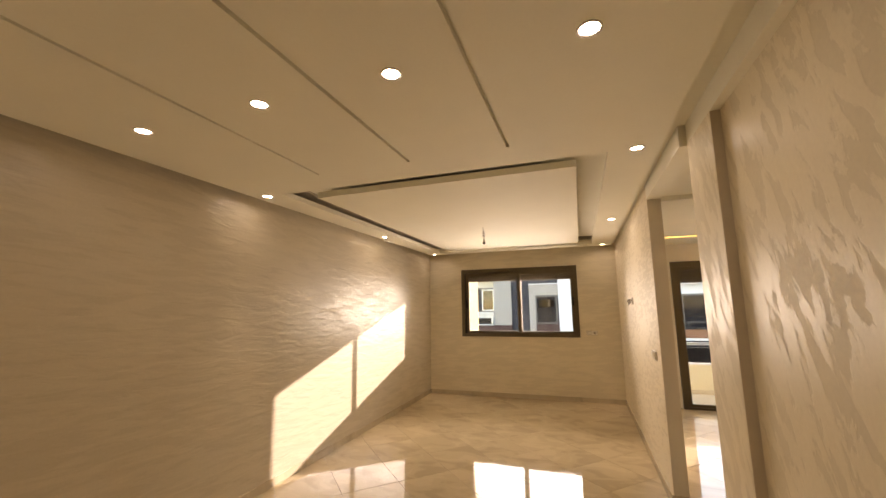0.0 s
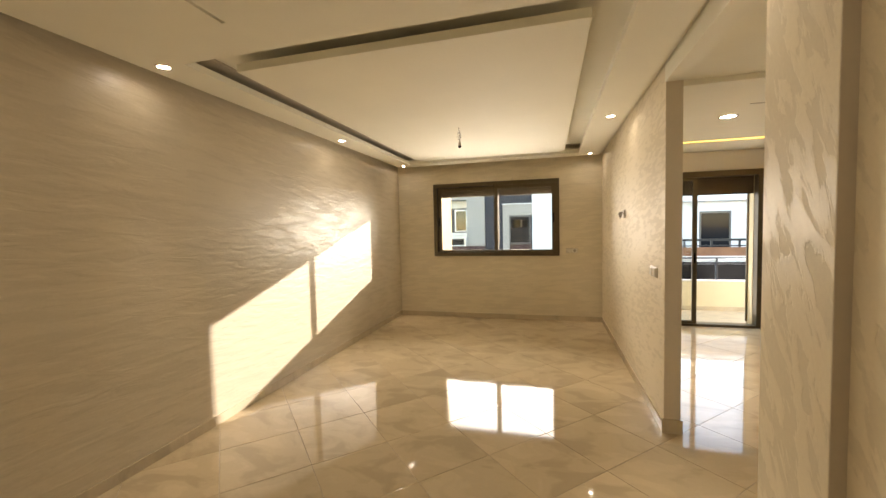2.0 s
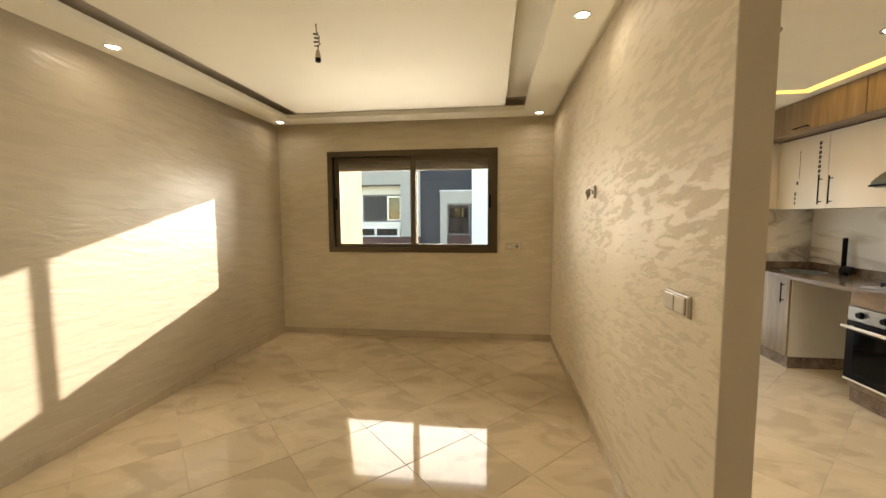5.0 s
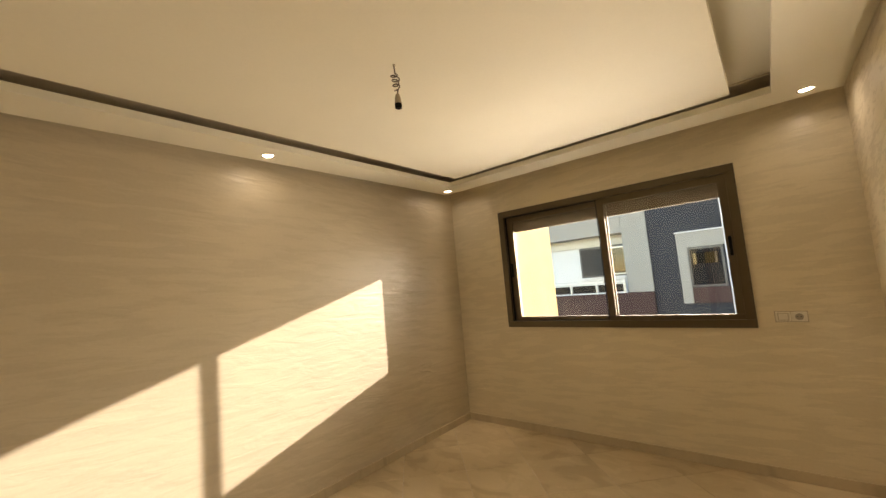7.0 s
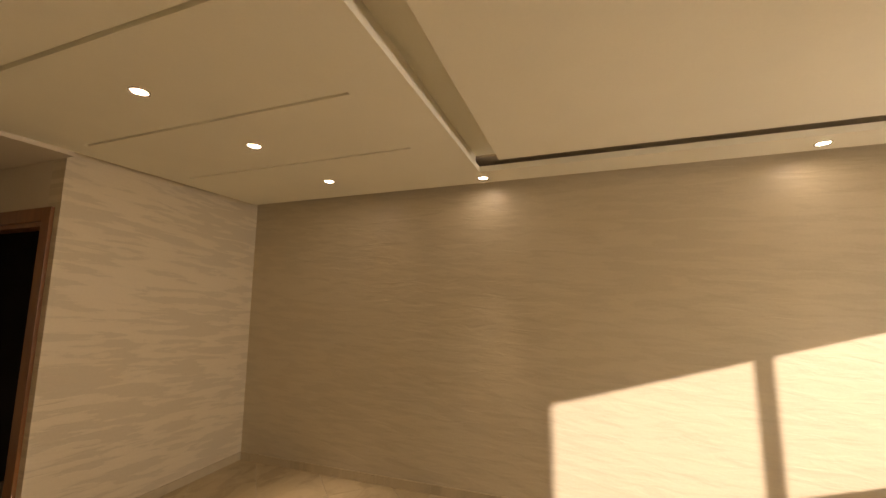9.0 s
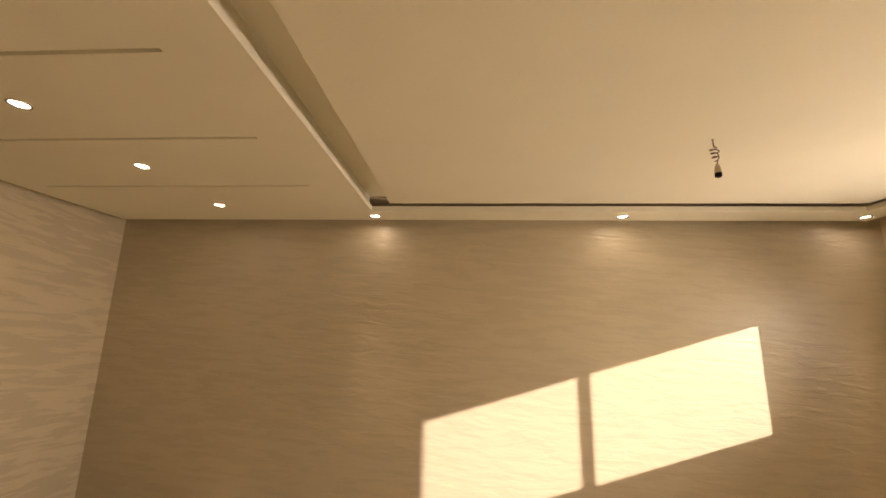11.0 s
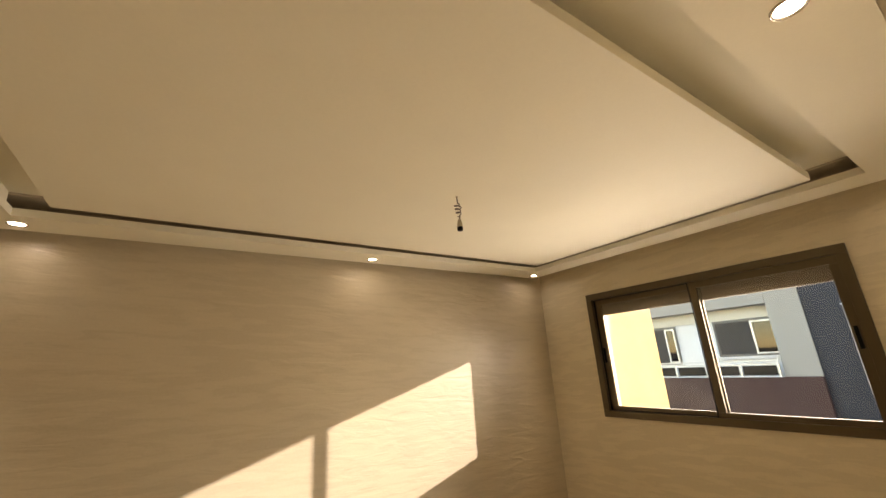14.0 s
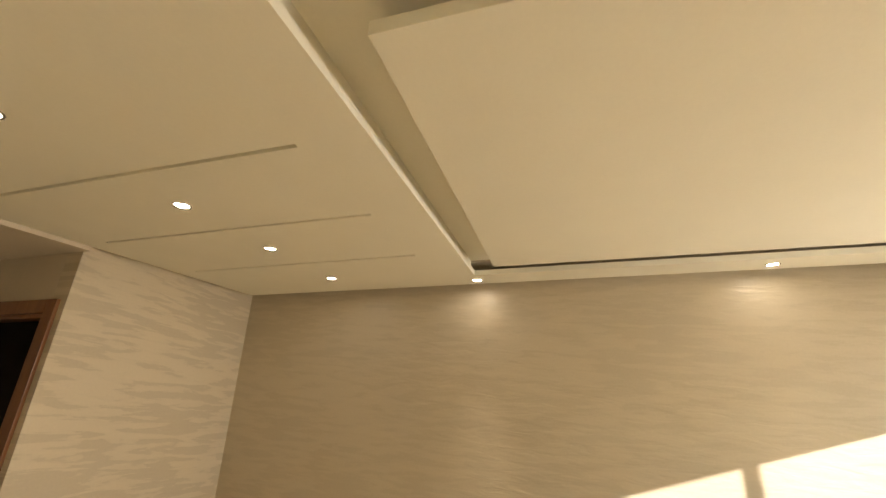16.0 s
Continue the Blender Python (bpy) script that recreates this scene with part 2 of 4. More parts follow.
PLASTIC_DULL = plain("dull_beige_plastic", (0.55, 0.47, 0.36), 0.4, 0, 0.04, 60)
CABLE_PALE = plain("cable_pale", (0.45, 0.38, 0.28), 0.5, 0, 0.15, 120)
# Near-black colour stands in for the missing light behind the doorway.
DARKROOM = plain("unlit_room_black", (0.06, 0.05, 0.04), 0.8, 0, 0.1, 20)
F_YELLOW = plain("facade_yellow", (0.50, 0.345, 0.125), 0.8, 0, 0.05, 3)
F_CREAM = plain("facade_cream", (0.66, 0.57, 0.37), 0.8, 0, 0.05, 3)
SILL = plain("polished_sill_stone", (0.62, 0.56, 0.44), 0.12, 0, 0.04, 30)
F_WHITE = plain("facade_white", (0.72, 0.72, 0.72), 0.8, 0, 0.05, 3)
F_GREY = plain("facade_grey", (0.34, 0.32, 0.29), 0.8, 0, 0.05, 3)
F_NAVY = plain("facade_navy", (0.016, 0.019, 0.028), 0.7, 0, 0.1, 3)
F_MAROON = plain("facade_maroon", (0.055, 0.023, 0.020), 0.75, 0, 0.1, 3)
F_WINDOW = plain("far_window_glass", (0.012, 0.013, 0.016), 0.08, 0, 0.1, 5, 0, 0.14)
F_DARK = plain("far_dark_interior", (0.030, 0.028, 0.027), 0.7, 0, 0.2, 4)
F_MIRROR = plain("far_reflecting_glass", (0.032, 0.034, 0.038), 0.03, 1.0, 0.05, 3)
F_NICHE = plain("facade_stone_grey", (0.36, 0.335, 0.30), 0.8, 0, 0.05, 3)
F_LINTEL = plain("facade_pale_band", (0.66, 0.62, 0.53), 0.8, 0, 0.05, 3)
F_FRAME = plain("far_window_frame", (0.12, 0.115, 0.11), 0.45, 0.4, 0.1, 20)
F_METAL = plain("far_rail_metal", (0.55, 0.55, 0.55), 0.35, 0.7, 0.1, 20)
RAIL = plain("dark_rail_paint", (0.02, 0.023, 0.03), 0.35, 0.3, 0.1, 40)
RAILGLASS = plain("smoked_panel", (0.010, 0.010, 0.012), 0.25, 0, 0.1, 20, 0, 0.15)
GROUND = plain("street_asphalt", (0.06, 0.058, 0.055), 0.9, 0, 0.2, 8, 0.002)
# Darker tone that paints the shade inside the ceiling gap.
CAVITY_SHADE = plain("cavity_shade", (0.55, 0.48, 0.38), 0.9, 0, 0.12, 25, 0.001)
SLAB = plain("outer_render", (0.55, 0.50, 0.42), 0.8, 0, 0.05, 20, 0.001)


# ---- builders ----
ROOT = {}


def add_box(bm, x0, y0, z0, x1, y1, z1, bev=0.0):
    vs = [bm.verts.new((x, y, z)) for z in (z0, z1) for y in (y0, y1) for x in (x0, x1)]
    fs = [bm.faces.new([vs[i] for i in q]) for q in
          ((0, 2, 3, 1), (4, 5, 7, 6), (0, 1, 5, 4), (1, 3, 7, 5), (3, 2, 6, 7), (2, 0, 4, 6))]
    if bev:
        es = list({e for f in fs for e in f.edges})
        bmesh.ops.bevel(bm, geom=es, offset=bev, segments=2, profile=0.6, affect="EDGES")
    return bm


def boxes(*rows, bev=0.0):
    bm = bmesh.new()
    for r in rows:
        add_box(bm, *r, bev=bev)
    return bm


def add_tube(bm, a, b, r, n=16, r2=None):
    a, b = Vector(a), Vector(b)
    q = (b - a).to_track_quat("Z", "Y").to_matrix().to_4x4()
    m = Matrix.Translation((a + b) / 2) @ q
    bmesh.ops.create_cone(bm, cap_ends=True, segments=n, radius1=r, radius2=r if r2 is None else r2,
                          depth=(b - a).length, matrix=m)
    return bm


def tubes(*rows, n=16):
    bm = bmesh.new()
    for a, b, r in rows:
        add_tube(bm, a, b, r, n)
    return bm


def sweep(pts, r, n=8):
    """A round cable along a line of points."""
    bm = bmesh.new()
    rings = []
    for i, p in enumerate(pts):
        p = Vector(p)
        d = (Vector(pts[min(i + 1, len(pts) - 1)]) - Vector(pts[max(i - 1, 0)])).normalized()
        u = d.orthogonal().normalized() if not rings else (rings[-1][1] - d * rings[-1][1].dot(d)).normalized()
        w = d.cross(u)
        rings.append(([bm.verts.new(p + (u * math.cos(2 * math.pi * k / n) + w * math.sin(2 * math.pi * k / n)) * r)
                       for k in range(n)], u))
    for (ra, _), (rb, _) in zip(rings, rings[1:]):
        for k in range(n):
            bm.faces.new((ra[k], ra[(k + 1) % n], rb[(k + 1) % n], rb[k]))
    bm.faces.new(rings[0][0][::-1])
    bm.faces.new(rings[-1][0])
    return bm


def lathe(profile, centre, n=32):
    """A turned shape: (radius, height) pairs about a vertical axis."""
    bm = bmesh.new()
    c = Vector(centre)
    rings = [[bm.verts.new(c + Vector((r * math.cos(2 * math.pi * k / n), r * math.sin(2 * math.pi * k / n), z)))
              for k in range(n)] for r, z in profile]
    for ra, rb in zip(rings, rings[1:]):
        for k in range(n):
            bm.faces.new((ra[k], ra[(k + 1) % n], rb[(k + 1) % n], rb[k]))
    return bm


def mesh_of(name, bm, material, at=(0, 0, 0), smooth=False):
    bmesh.ops.recalc_face_normals(bm, faces=bm.faces)
    bmesh.ops.translate(bm, verts=bm.verts, vec=-Vector(at))
    me = bpy.data.meshes.new(name)
    bm.to_mesh(me)
    bm.free()
    me.materials.append(material)
    if smooth:
        for p in me.polygons:
            p.use_smooth = True
    return me


def structure(name, bm, material, label="", category=""):
    return tagged(new(name, mesh_of(name, bm, material)), label, category, kind="structure")


def thing(name, at, label, category, group="", kind=""):
    ob = new(name)
    ob.location = at
    ob.empty_display_size = 0.05
    ROOT[ob.name] = Vector(at)
    return tagged(ob, label, category, group, kind)


def part(name, bm, material, parent, label="", smooth=False):
    at = ROOT.get(parent.name, Vector((0, 0, 0)))
    ob = new(name, mesh_of(name, bm, material, at, smooth))
    ob.parent = parent
    ROOT[ob.name] = at
    return tagged(ob, label)


def single(name, bm, material, at, label, category, group="", smooth=False):
    ob = new(name, mesh_of(name, bm, material, at, smooth))
    ob.location = at
    return tagged(ob, label, category, group)


# ---- plan ----
W, L = 3.395, 7.25          # room width and depth
H, H2, TOP = 2.60, 2.735, 2.86
XP = 3.505                  # kitchen side of the partition
KX = 6.15                   # kitchen right wall
BY = 0.07                   # face of the wall at the back of the room

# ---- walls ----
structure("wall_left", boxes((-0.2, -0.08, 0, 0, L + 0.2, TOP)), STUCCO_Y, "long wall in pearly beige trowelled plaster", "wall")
WX0, WX1, WZ0, WZ1 = 0.70, 2.75, 1.10, 2.26
wall_window = structure("wall_window", boxes((0, L, 0, WX0, L + 0.2, TOP), (WX1, L, 0, XP, L + 0.2, TOP), (WX0, L, 0, WX1, L + 0.2, WZ0),
                                             (WX0, L, WZ1, WX1, L + 0.2, TOP)), STUCCO_X, "end wall in pearly beige plaster round a wide window", "wall")
structure("wall_partition", boxes((W, 3.805, 0, XP, L, TOP)), STUCCO_P, "partition in pearly plaster beside the kitchen opening", "wall")
structure("wall_pillar", boxes((3.43, 2.14, 0, 3.60, 2.555, 2.54)), STUCCO_N, "shallow pillar in pearly trowelled plaster", "wall")
structure("wall_near", boxes((3.475, -2.2, 0, 3.60, 2.14, 2.54)), STUCCO_N, "side wall in pearly plaster with slanting strokes", "wall")
structure("wall_upper_band", boxes((3.43, -2.2, 2.54, 3.60, 2.555, TOP)), CEIL, "painted band over the side wall", "wall")
# Thin plain caps, darker than the plaster next to them.
structure("wall_partition_end", boxes((W + 0.001, 3.801, 0, XP - 0.001, 3.805, 2.53)), PAINT, "plain darker end of the partition", "wall")
structure("wall_pillar_side", boxes((3.431, 2.136, 0, 3.475, 2.14, 2.54)), PAINT, "plain darker side of the pillar", "wall")
structure("wall_back", boxes((0, -0.08, 0, 1.69, BY, TOP)), STUCCO_B, "short back wall in pearly trowelled plaster", "wall")
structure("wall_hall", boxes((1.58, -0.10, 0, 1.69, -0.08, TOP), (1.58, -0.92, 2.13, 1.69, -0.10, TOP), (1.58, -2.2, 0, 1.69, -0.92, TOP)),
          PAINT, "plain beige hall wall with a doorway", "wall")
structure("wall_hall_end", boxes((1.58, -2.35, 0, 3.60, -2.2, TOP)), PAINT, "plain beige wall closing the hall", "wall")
# Box room added behind the doorway; its darkness is in the colour.
structure("wall_dark_room", boxes((0.2, -1.5, 0, 0.3, -0.08, TOP), (0.3, -1.6, 0, 1.58, -1.5, TOP)), DARKROOM, "added room behind the doorway, near-black in place of darkness", "wall")
structure("wall_kitchen_end", boxes((XP, L, 0, 4.25, L + 0.2, TOP), (5.49, L, 0, KX + 0.2, L + 0.2, TOP), (4.25, L, 2.27, 5.49, L + 0.2, TOP)),
          WHITEWALL, "painted kitchen wall round the balcony door", "wall")
structure("wall_kitchen_side", boxes((KX, 2.4, 0, KX + 0.2, L, TOP)), WHITEWALL, "painted kitchen side wall", "wall")
structure("wall_kitchen_back", boxes((3.60, 2.40, 0, KX, 2.555, TOP)), WHITEWALL, "painted wall closing the kitchen", "wall")

# ---- ceilings ----
T = 0.045
OX0, OX1, OY0, OY1 = 0.392, 3.015, 2.675, 6.76
CX0, CX1, CY0, CY1 = 0.11, 3.325, 0.15, 7.03   # shadow gap all round
bm = boxes((CX0, CY0, H, CX1, 0.35, H + T), (CX0, 2.36, H, CX1, OY0, H + T), (CX0, OY0, H, OX0, OY1, H + T), (OX1, OY0, H, CX1, OY1, H + T),
           (CX0, OY1, H, CX1, CY1, H + T))
xs = [CX0]
for gx in (1.011, 1.738, 2.414):
    xs += [gx - 0.011, gx + 0.011]
    add_box(bm, gx - 0.011, 0.35, H + 0.03, gx + 0.011, 2.36, H + T)
xs.append(CX1)
for a, b in zip(xs[::2], xs[1::2]):
    add_box(bm, a, 0.35, H, b, 2.36, H + T)
structure("ceiling_lowered", bm, CEIL, "lowered plasterboard ceiling with three thin grooves", "ceiling")
structure("ceiling_panel", boxes((0.612, 2.872, 2.598, 2.815, 6.562, 2.65), bev=0.002), CEIL, "floating plasterboard panel within the ceiling recess", "ceiling")
structure("ceiling_gap", boxes((CX1, CY0, 2.66, 3.43, L, 2.68)), CEIL, "shallow shadow gap beside the side wall", "ceiling")
structure("ceiling_recess", boxes((0, CY0 - 0.001, H2, W + 0.035, L, TOP), (0, BY, 2.70, 1.69, CY0 - 0.001, TOP)), CEIL, "upper ceiling above the recess", "ceiling")
# Lining over the narrow gaps, coloured dark where little light gets in.
structure("ceiling_cavity", boxes((0.115, OY0 - 0.1, H2 - 0.014, OX0, CY1, H2 - 0.002), (OX0, OY1, H2 - 0.014, CX1, CY1, H2 - 0.002)), CAVITY_SHADE, "ceiling lining coloured darker for the shade above its edge", "ceiling")
# Boards added to keep light from escaping, so the recess is brighter.
structure("ceiling_upstand", boxes((OX0, OY0 - 0.05, H + T, OX1 + 0.05, OY0 - 0.03, H2), (OX1 + 0.03, OY0 - 0.03, H + T, OX1 + 0.05, CY1, H2)),
          CEIL, "added boards that return light into the ceiling recess", "ceiling")
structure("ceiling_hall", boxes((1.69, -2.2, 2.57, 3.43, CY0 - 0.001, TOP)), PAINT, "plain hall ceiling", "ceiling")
structure("ceiling_beam", boxes((3.39, 2.555, 2.53, XP, 3.805, TOP)), CEIL, "plaster beam over the kitchen opening", "ceiling")
structure("ceiling_soffit", boxes((XP, 2.555, 2.612, KX, 4.07, TOP)), CEIL, "lower kitchen soffit", "ceiling")
structure("ceiling_kitchen", boxes((XP, 4.07, 2.57, 5.36, 6.36, 2.615), (XP, 6.46, 2.57, KX, L, 2.615), (5.46, 4.07, 2.57, KX, 6.46, 2.615),
                                   (XP, 4.07, 2.70, KX, L, TOP)), CEIL, "kitchen ceiling with a cove for an amber light strip", "ceiling")
structure("ceiling_dark_room", boxes((0.2, -1.6, 2.7, 1.58, -0.08, TOP)), DARKROOM, "near-black ceiling of the added dark room", "ceiling")
structure("roof_slab", boxes((-0.2, -2.35, TOP, KX + 0.2, L + 0.2, TOP + 0.2)), SLAB, "concrete slab over the flat", "roof")
# Solid strip in a darker colour, in place of a slit's shade.
structure("ceiling_slit", boxes((4.306, 4.752, 2.566, 4.764, 4.764, 2.5699)), CABLE_PALE, "thin darker strip painted as a shaded slit in the kitchen ceiling", "ceiling")

# ---- skirting ----
def skirting(name, rows):
    return structure(name, boxes(*rows, bev=0.003), SKIRT, "beige tile skirting along the wall foot", "skirting")


B, BH = 0.012, 0.075
skirting("baseboard_left", [(0, BY, 0, B, L, BH)])
skirting("baseboard_window", [(B, L - B, 0, W - B, L, BH)])
skirting("baseboard_partition", [(W - B, 3.805, 0, W, L, BH)])
skirting("baseboard_partition_end", [(W - B - 0.004, 3.805 - B - 0.004, 0, XP + B, 3.805, 0.105)])
skirting("baseboard_partition_kitchen", [(XP, 3.805, 0, XP + B, L, BH)])
skirting("baseboard_back", [(B, BY, 0, 1.69, BY + B, BH)])
skirting("baseboard_pillar", [(3.43 - B, 2.14, 0, 3.43, 2.555, BH)])
skirting("baseboard_near", [(3.475 - B, -2.2, 0, 3.475, 2.14, BH)])
skirting("baseboard_kitchen", [(5.528, L - 0.06, 0, 5.564, L, 0.10)])

# ---- window ----
window_1 = thing("window_1", (1.7, L, 1.06), "wide bronze aluminium sliding window with clear panes", "window", kind="structure")
FX0, FX1, FZ0, FZ1 = 0.648, 2.752, 1.060, 2.306
y0, y1 = L - 0.022, L + 0.10
part("window_frame", boxes((FX0, y0, FZ0, FX1, y1, FZ0 + 0.062), (FX0, y0, FZ1 - 0.066, FX1, y1, FZ1),
                           (FX0, y0, FZ0 + 0.062, FX0 + 0.062, y1, FZ1 - 0.066), (FX1 - 0.062, y0, FZ0 + 0.062, FX1, y1, FZ1 - 0.066), bev=0.003), ALU, window_1)


def sash(name, x0, x1, z0, z1, y, parent, s0=0.062, s1=0.062, handle=None, deep=0.03):
    lo, hi = z0 + 0.043, z1 - 0.062
    sa = part(name, boxes((x0, y, z0, x1, y + deep, lo), (x0, y, hi, x1, y + deep, z1),
                          (x0, y, lo, x0 + s0, y + deep, hi), (x1 - s1, y, lo, x1, y + deep, hi), bev=0.002), ALU, parent)
    pane = part("pane", boxes((x0 + s0 - 0.005, y + 0.010, lo - 0.005, x1 - s1 + 0.005, y + 0.015, hi + 0.005)), GLASS, sa, "clear glass pane")
    if handle:
        hx, hz = handle
        part("handle", boxes((hx - 0.011, y - 0.012, hz - 0.075, hx + 0.011, y + 0.002, hz + 0.075), bev=0.004), BLACK, sa, "black recessed pull")
    return sa


sash("sash", FX0 + 0.058, 1.775, FZ0 + 0.06, FZ1 - 0.064, L + 0.035, window_1, 0.078, 0.035, handle=(FX0 + 0.09, 1.66), deep=0.02)
sash("sash", 1.705, FX1 - 0.06, FZ0 + 0.06, FZ1 - 0.064, L - 0.005, window_1, 0.06, 0.056, handle=(FX1 - 0.088, 1.68), deep=0.025)
# Black strips stand in for the dark gap lines round the sashes.
for x0, x1, z0, z1 in ((FX0 + 0.062, 1.705, 2.232, 2.240), (FX0 + 0.062, 1.705, 1.122, 1.128), (FX0 + 0.062, FX0 + 0.068, 1.128, 2.232)):
    part("seal", boxes((x0, L + 0.018, z0, x1, L + 0.034, z1)), BLACK, window_1, "black strip painted as the dark gap round the sash")
for x0, x1, z0, z1 in ((1.698, FX1 - 0.062, 2.2415, 2.2465), (1.698, 1.704, 1.122, 2.2415), (FX1 - 0.0625, FX1 - 0.0585, 1.122, 2.2415)):
    part("seal", boxes((x0, L - 0.012, z0, x1, L - 0.004, z1)), BLACK, window_1, "black strip painted as the dark gap round the sash")
shut = part("roller_shutter", boxes((FX0 + 0.06, L + 0.108, 2.075, FX1 - 0.06, L + 0.12, 2.26)), ALU_IN, window_1, "brown roller shutter, almost fully raised")
for k in range(4):
    part("slat", boxes((FX0 + 0.06, L + 0.102, 2.08 + k * 0.045, FX1 - 0.06, L + 0.108, 2.12 + k * 0.045), bev=0.002), ALU_IN, shut)
part("guide_rail", boxes((0.70, L + 0.11, FZ0 + 0.05, 0.735, L + 0.16, 2.26)), F_CREAM, window_1, "pale shutter guide")
part("guide_rail", boxes((2.715, L + 0.11, FZ0 + 0.05, 2.75, L + 0.16, 2.26)), F_CREAM, window_1, "pale shutter guide")
bm = bmesh.new()
sill_section = ((L + 0.10, 1.110), (L + 0.27, 1.0996), (L + 0.28, 1.094), (L + 0.28, 1.055), (L + 0.10, 1.04))
ends = [[bm.verts.new((x, y, z)) for y, z in sill_section] for x in (0.66, 2.74)]
bm.faces.new(ends[0]), bm.faces.new(ends[1][::-1])
for i in range(5):
    bm.faces.new((ends[0][i], ends[1][i], ends[1][(i + 1) % 5], ends[0][(i + 1) % 5]))
part("window_sill", bm, SILL, window_1, "outer sill in pale polished stone, sloping outward")

# ---- balcony door ----
door_1 = thing("door_1", (4.85, L, 0), "bronze aluminium sliding balcony door, slid open", "door", kind="structure")
y0, y1 = L - 0.05, L + 0.07
part("door_frame", boxes((4.20, y0, 2.20, 5.525, y1, 2.285), (4.20, y0, 0, 4.275, y1, 2.20), (5.45, y0, 0, 5.525, y1, 2.20), (4.275, y0, 0, 5.465, y1, 0.035), bev=0.003), ALU, door_1)
sash("sash", 4.26, 4.70, 0.035, 2.21, L - 0.03, door_1, handle=(4.668, 1.02))
shut = part("roller_shutter", boxes((4.26, L + 0.082, 1.945, 5.47, L + 0.094, 2.26)), ALU_IN, door_1, "brown roller shutter, half raised")
for k in range(6):
    part("slat", boxes((4.26, L + 0.076, 1.95 + k * 0.045, 5.47, L + 0.082, 1.99 + k * 0.045), bev=0.002), ALU_IN, shut)
part("guide_rail", boxes((5.425, L + 0.20, 0.05, 5.445, L + 0.23, 2.27)), ALU, door_1)
part("reveal", boxes((5.445, L + 0.07, 0, 5.49, L + 0.23, 2.27)), F_CREAM, door_1, "cream painted door reveal")
part("threshold", boxes((4.25, L + 0.07, -0.03, 5.465, L + 0.2, 0.02)), SKIRT, door_1)

# ---- hall doorway ----
door_2 = thing("door_2", (1.70, -0.5, 0), "varnished wooden door surround of an open dark doorway", "door", kind="structure")
part("architrave", boxes((1.68, -0.085, 0, 1.712, 0.012, 2.226), bev=0.004), DOORWOOD, door_2)
part("architrave", boxes((1.68, -1.02, 0, 1.712, -0.925, 2.226), bev=0.004), DOORWOOD, door_2)
part("architrave", boxes((1.68, -0.925, 2.13, 1.712, -0.085, 2.226), bev=0.004), DOORWOOD, door_2)
part("lining", boxes((1.58, -0.13, 0, 1.69, -0.10, 2.10), (1.58, -0.92, 0, 1.69, -0.89, 2.10), (1.58, -0.92, 2.10, 1.69, -0.10, 2.13), bev=0.002), DOORWOOD, door_2)

# ---- downlights ----
def downlight(x, y, z, r, group, label):
    d = thing("downlight", (x, y, z), label, "ceiling light", group)
    part("ring", lathe([(r * 1.1, 0.0), (r * 1.08, -0.004), (r * 0.98, -0.006), (r * 0.87, -0.003), (r * 0.84, 0.004)], (x, y, z)), CHROME, d, "metal trim ring", smooth=True)
    part("diffuser", lathe([(r * 0.85, 0.0005), (r * 0.5, -0.0015), (0.0001, -0.002)], (x, y, z)), SPOT, d, "lit white diffuser", smooth=True)
    return d


def downlamp(x, y, z, watts, tint=(1.0, 0.90, 0.75), cone=34):
    lamp = new("downlight_lamp", bpy.data.lights.new("downlight_lamp", "SPOT"))
    lamp.data.energy, lamp.data.color = watts, tint
    lamp.data.spot_size, lamp.data.spot_blend, lamp.data.shadow_soft_size = radians(cone), 1.0, 0.04
    lamp.location = (x, y, z - 0.012)


SPOTS = [(0.24, 2.667), (0.24, 4.872), (0.24, 6.895), (3.183, 2.667), (3.183, 4.87), (3.183, 6.893), (0.566, 1.408), (1.376, 1.408), (2.084, 1.408), (2.874, 1.408)]
first = downlight(*SPOTS[0], H - 0.0005, 0.042, "ceiling spots", "small round recessed spotlight, lit white, in the lowered ceiling")
for x, y in SPOTS[1:]:
    copy_thing(first, Matrix.Translation((x, y, H - 0.0005)))
for x, y in SPOTS:
    downlamp(x, y, H, 6.5 if y < 2 else 3.6)
first = downlight(4.295, 5.17, 2.5695, 0.075, "kitchen spots", "round recessed kitchen light, lit cool white")
copy_thing(first, Matrix.Translation((5.03, 5.2, 2.5695)))
for x, y in ((4.295, 5.17), (5.03, 5.2)):
    downlamp(x, y, 2.57, 4.0, (0.88, 0.95, 1.0), 104)
led = thing("led_strip", (5.4, 6.41, 2.62), "amber LED strip glowing in the kitchen ceiling cove", "light strip")
part("strip", boxes((XP + 0.1, 6.365, 2.612, 5.455, 6.455, 2.62)), LED, led)
part("strip", boxes((5.365, 4.08, 2.612, 5.455, 6.365, 2.62)), LED, led)

# ---- bare pendant cable ----
pend = thing("pendant_cable", (1.68, 4.765, 2.598), "bare coiled lamp cable with a socket, hanging from the ceiling", "ceiling light")
pts = [(1.68, 4.765, 2.6), (1.681, 4.765, 2.575), (1.682, 4.766, 2.555)]
for k in range(56):
    a = 2 * math.pi * k / 16
    r = 0.017 * min(1, k / 6) * (1 + 0.25 * math.sin(k * 0.7))
    pts.append((1.682 + r * math.cos(a), 4.766 + r * math.sin(a), 2.553 - k * 0.0013))
pts += [(1.690, 4.770, 2.475), (1.688, 4.768, 2.462), (1.687, 4.767, 2.452)]
part("cable", sweep(pts, 0.003), CABLE, pend, "twisted brown wire", smooth=True)
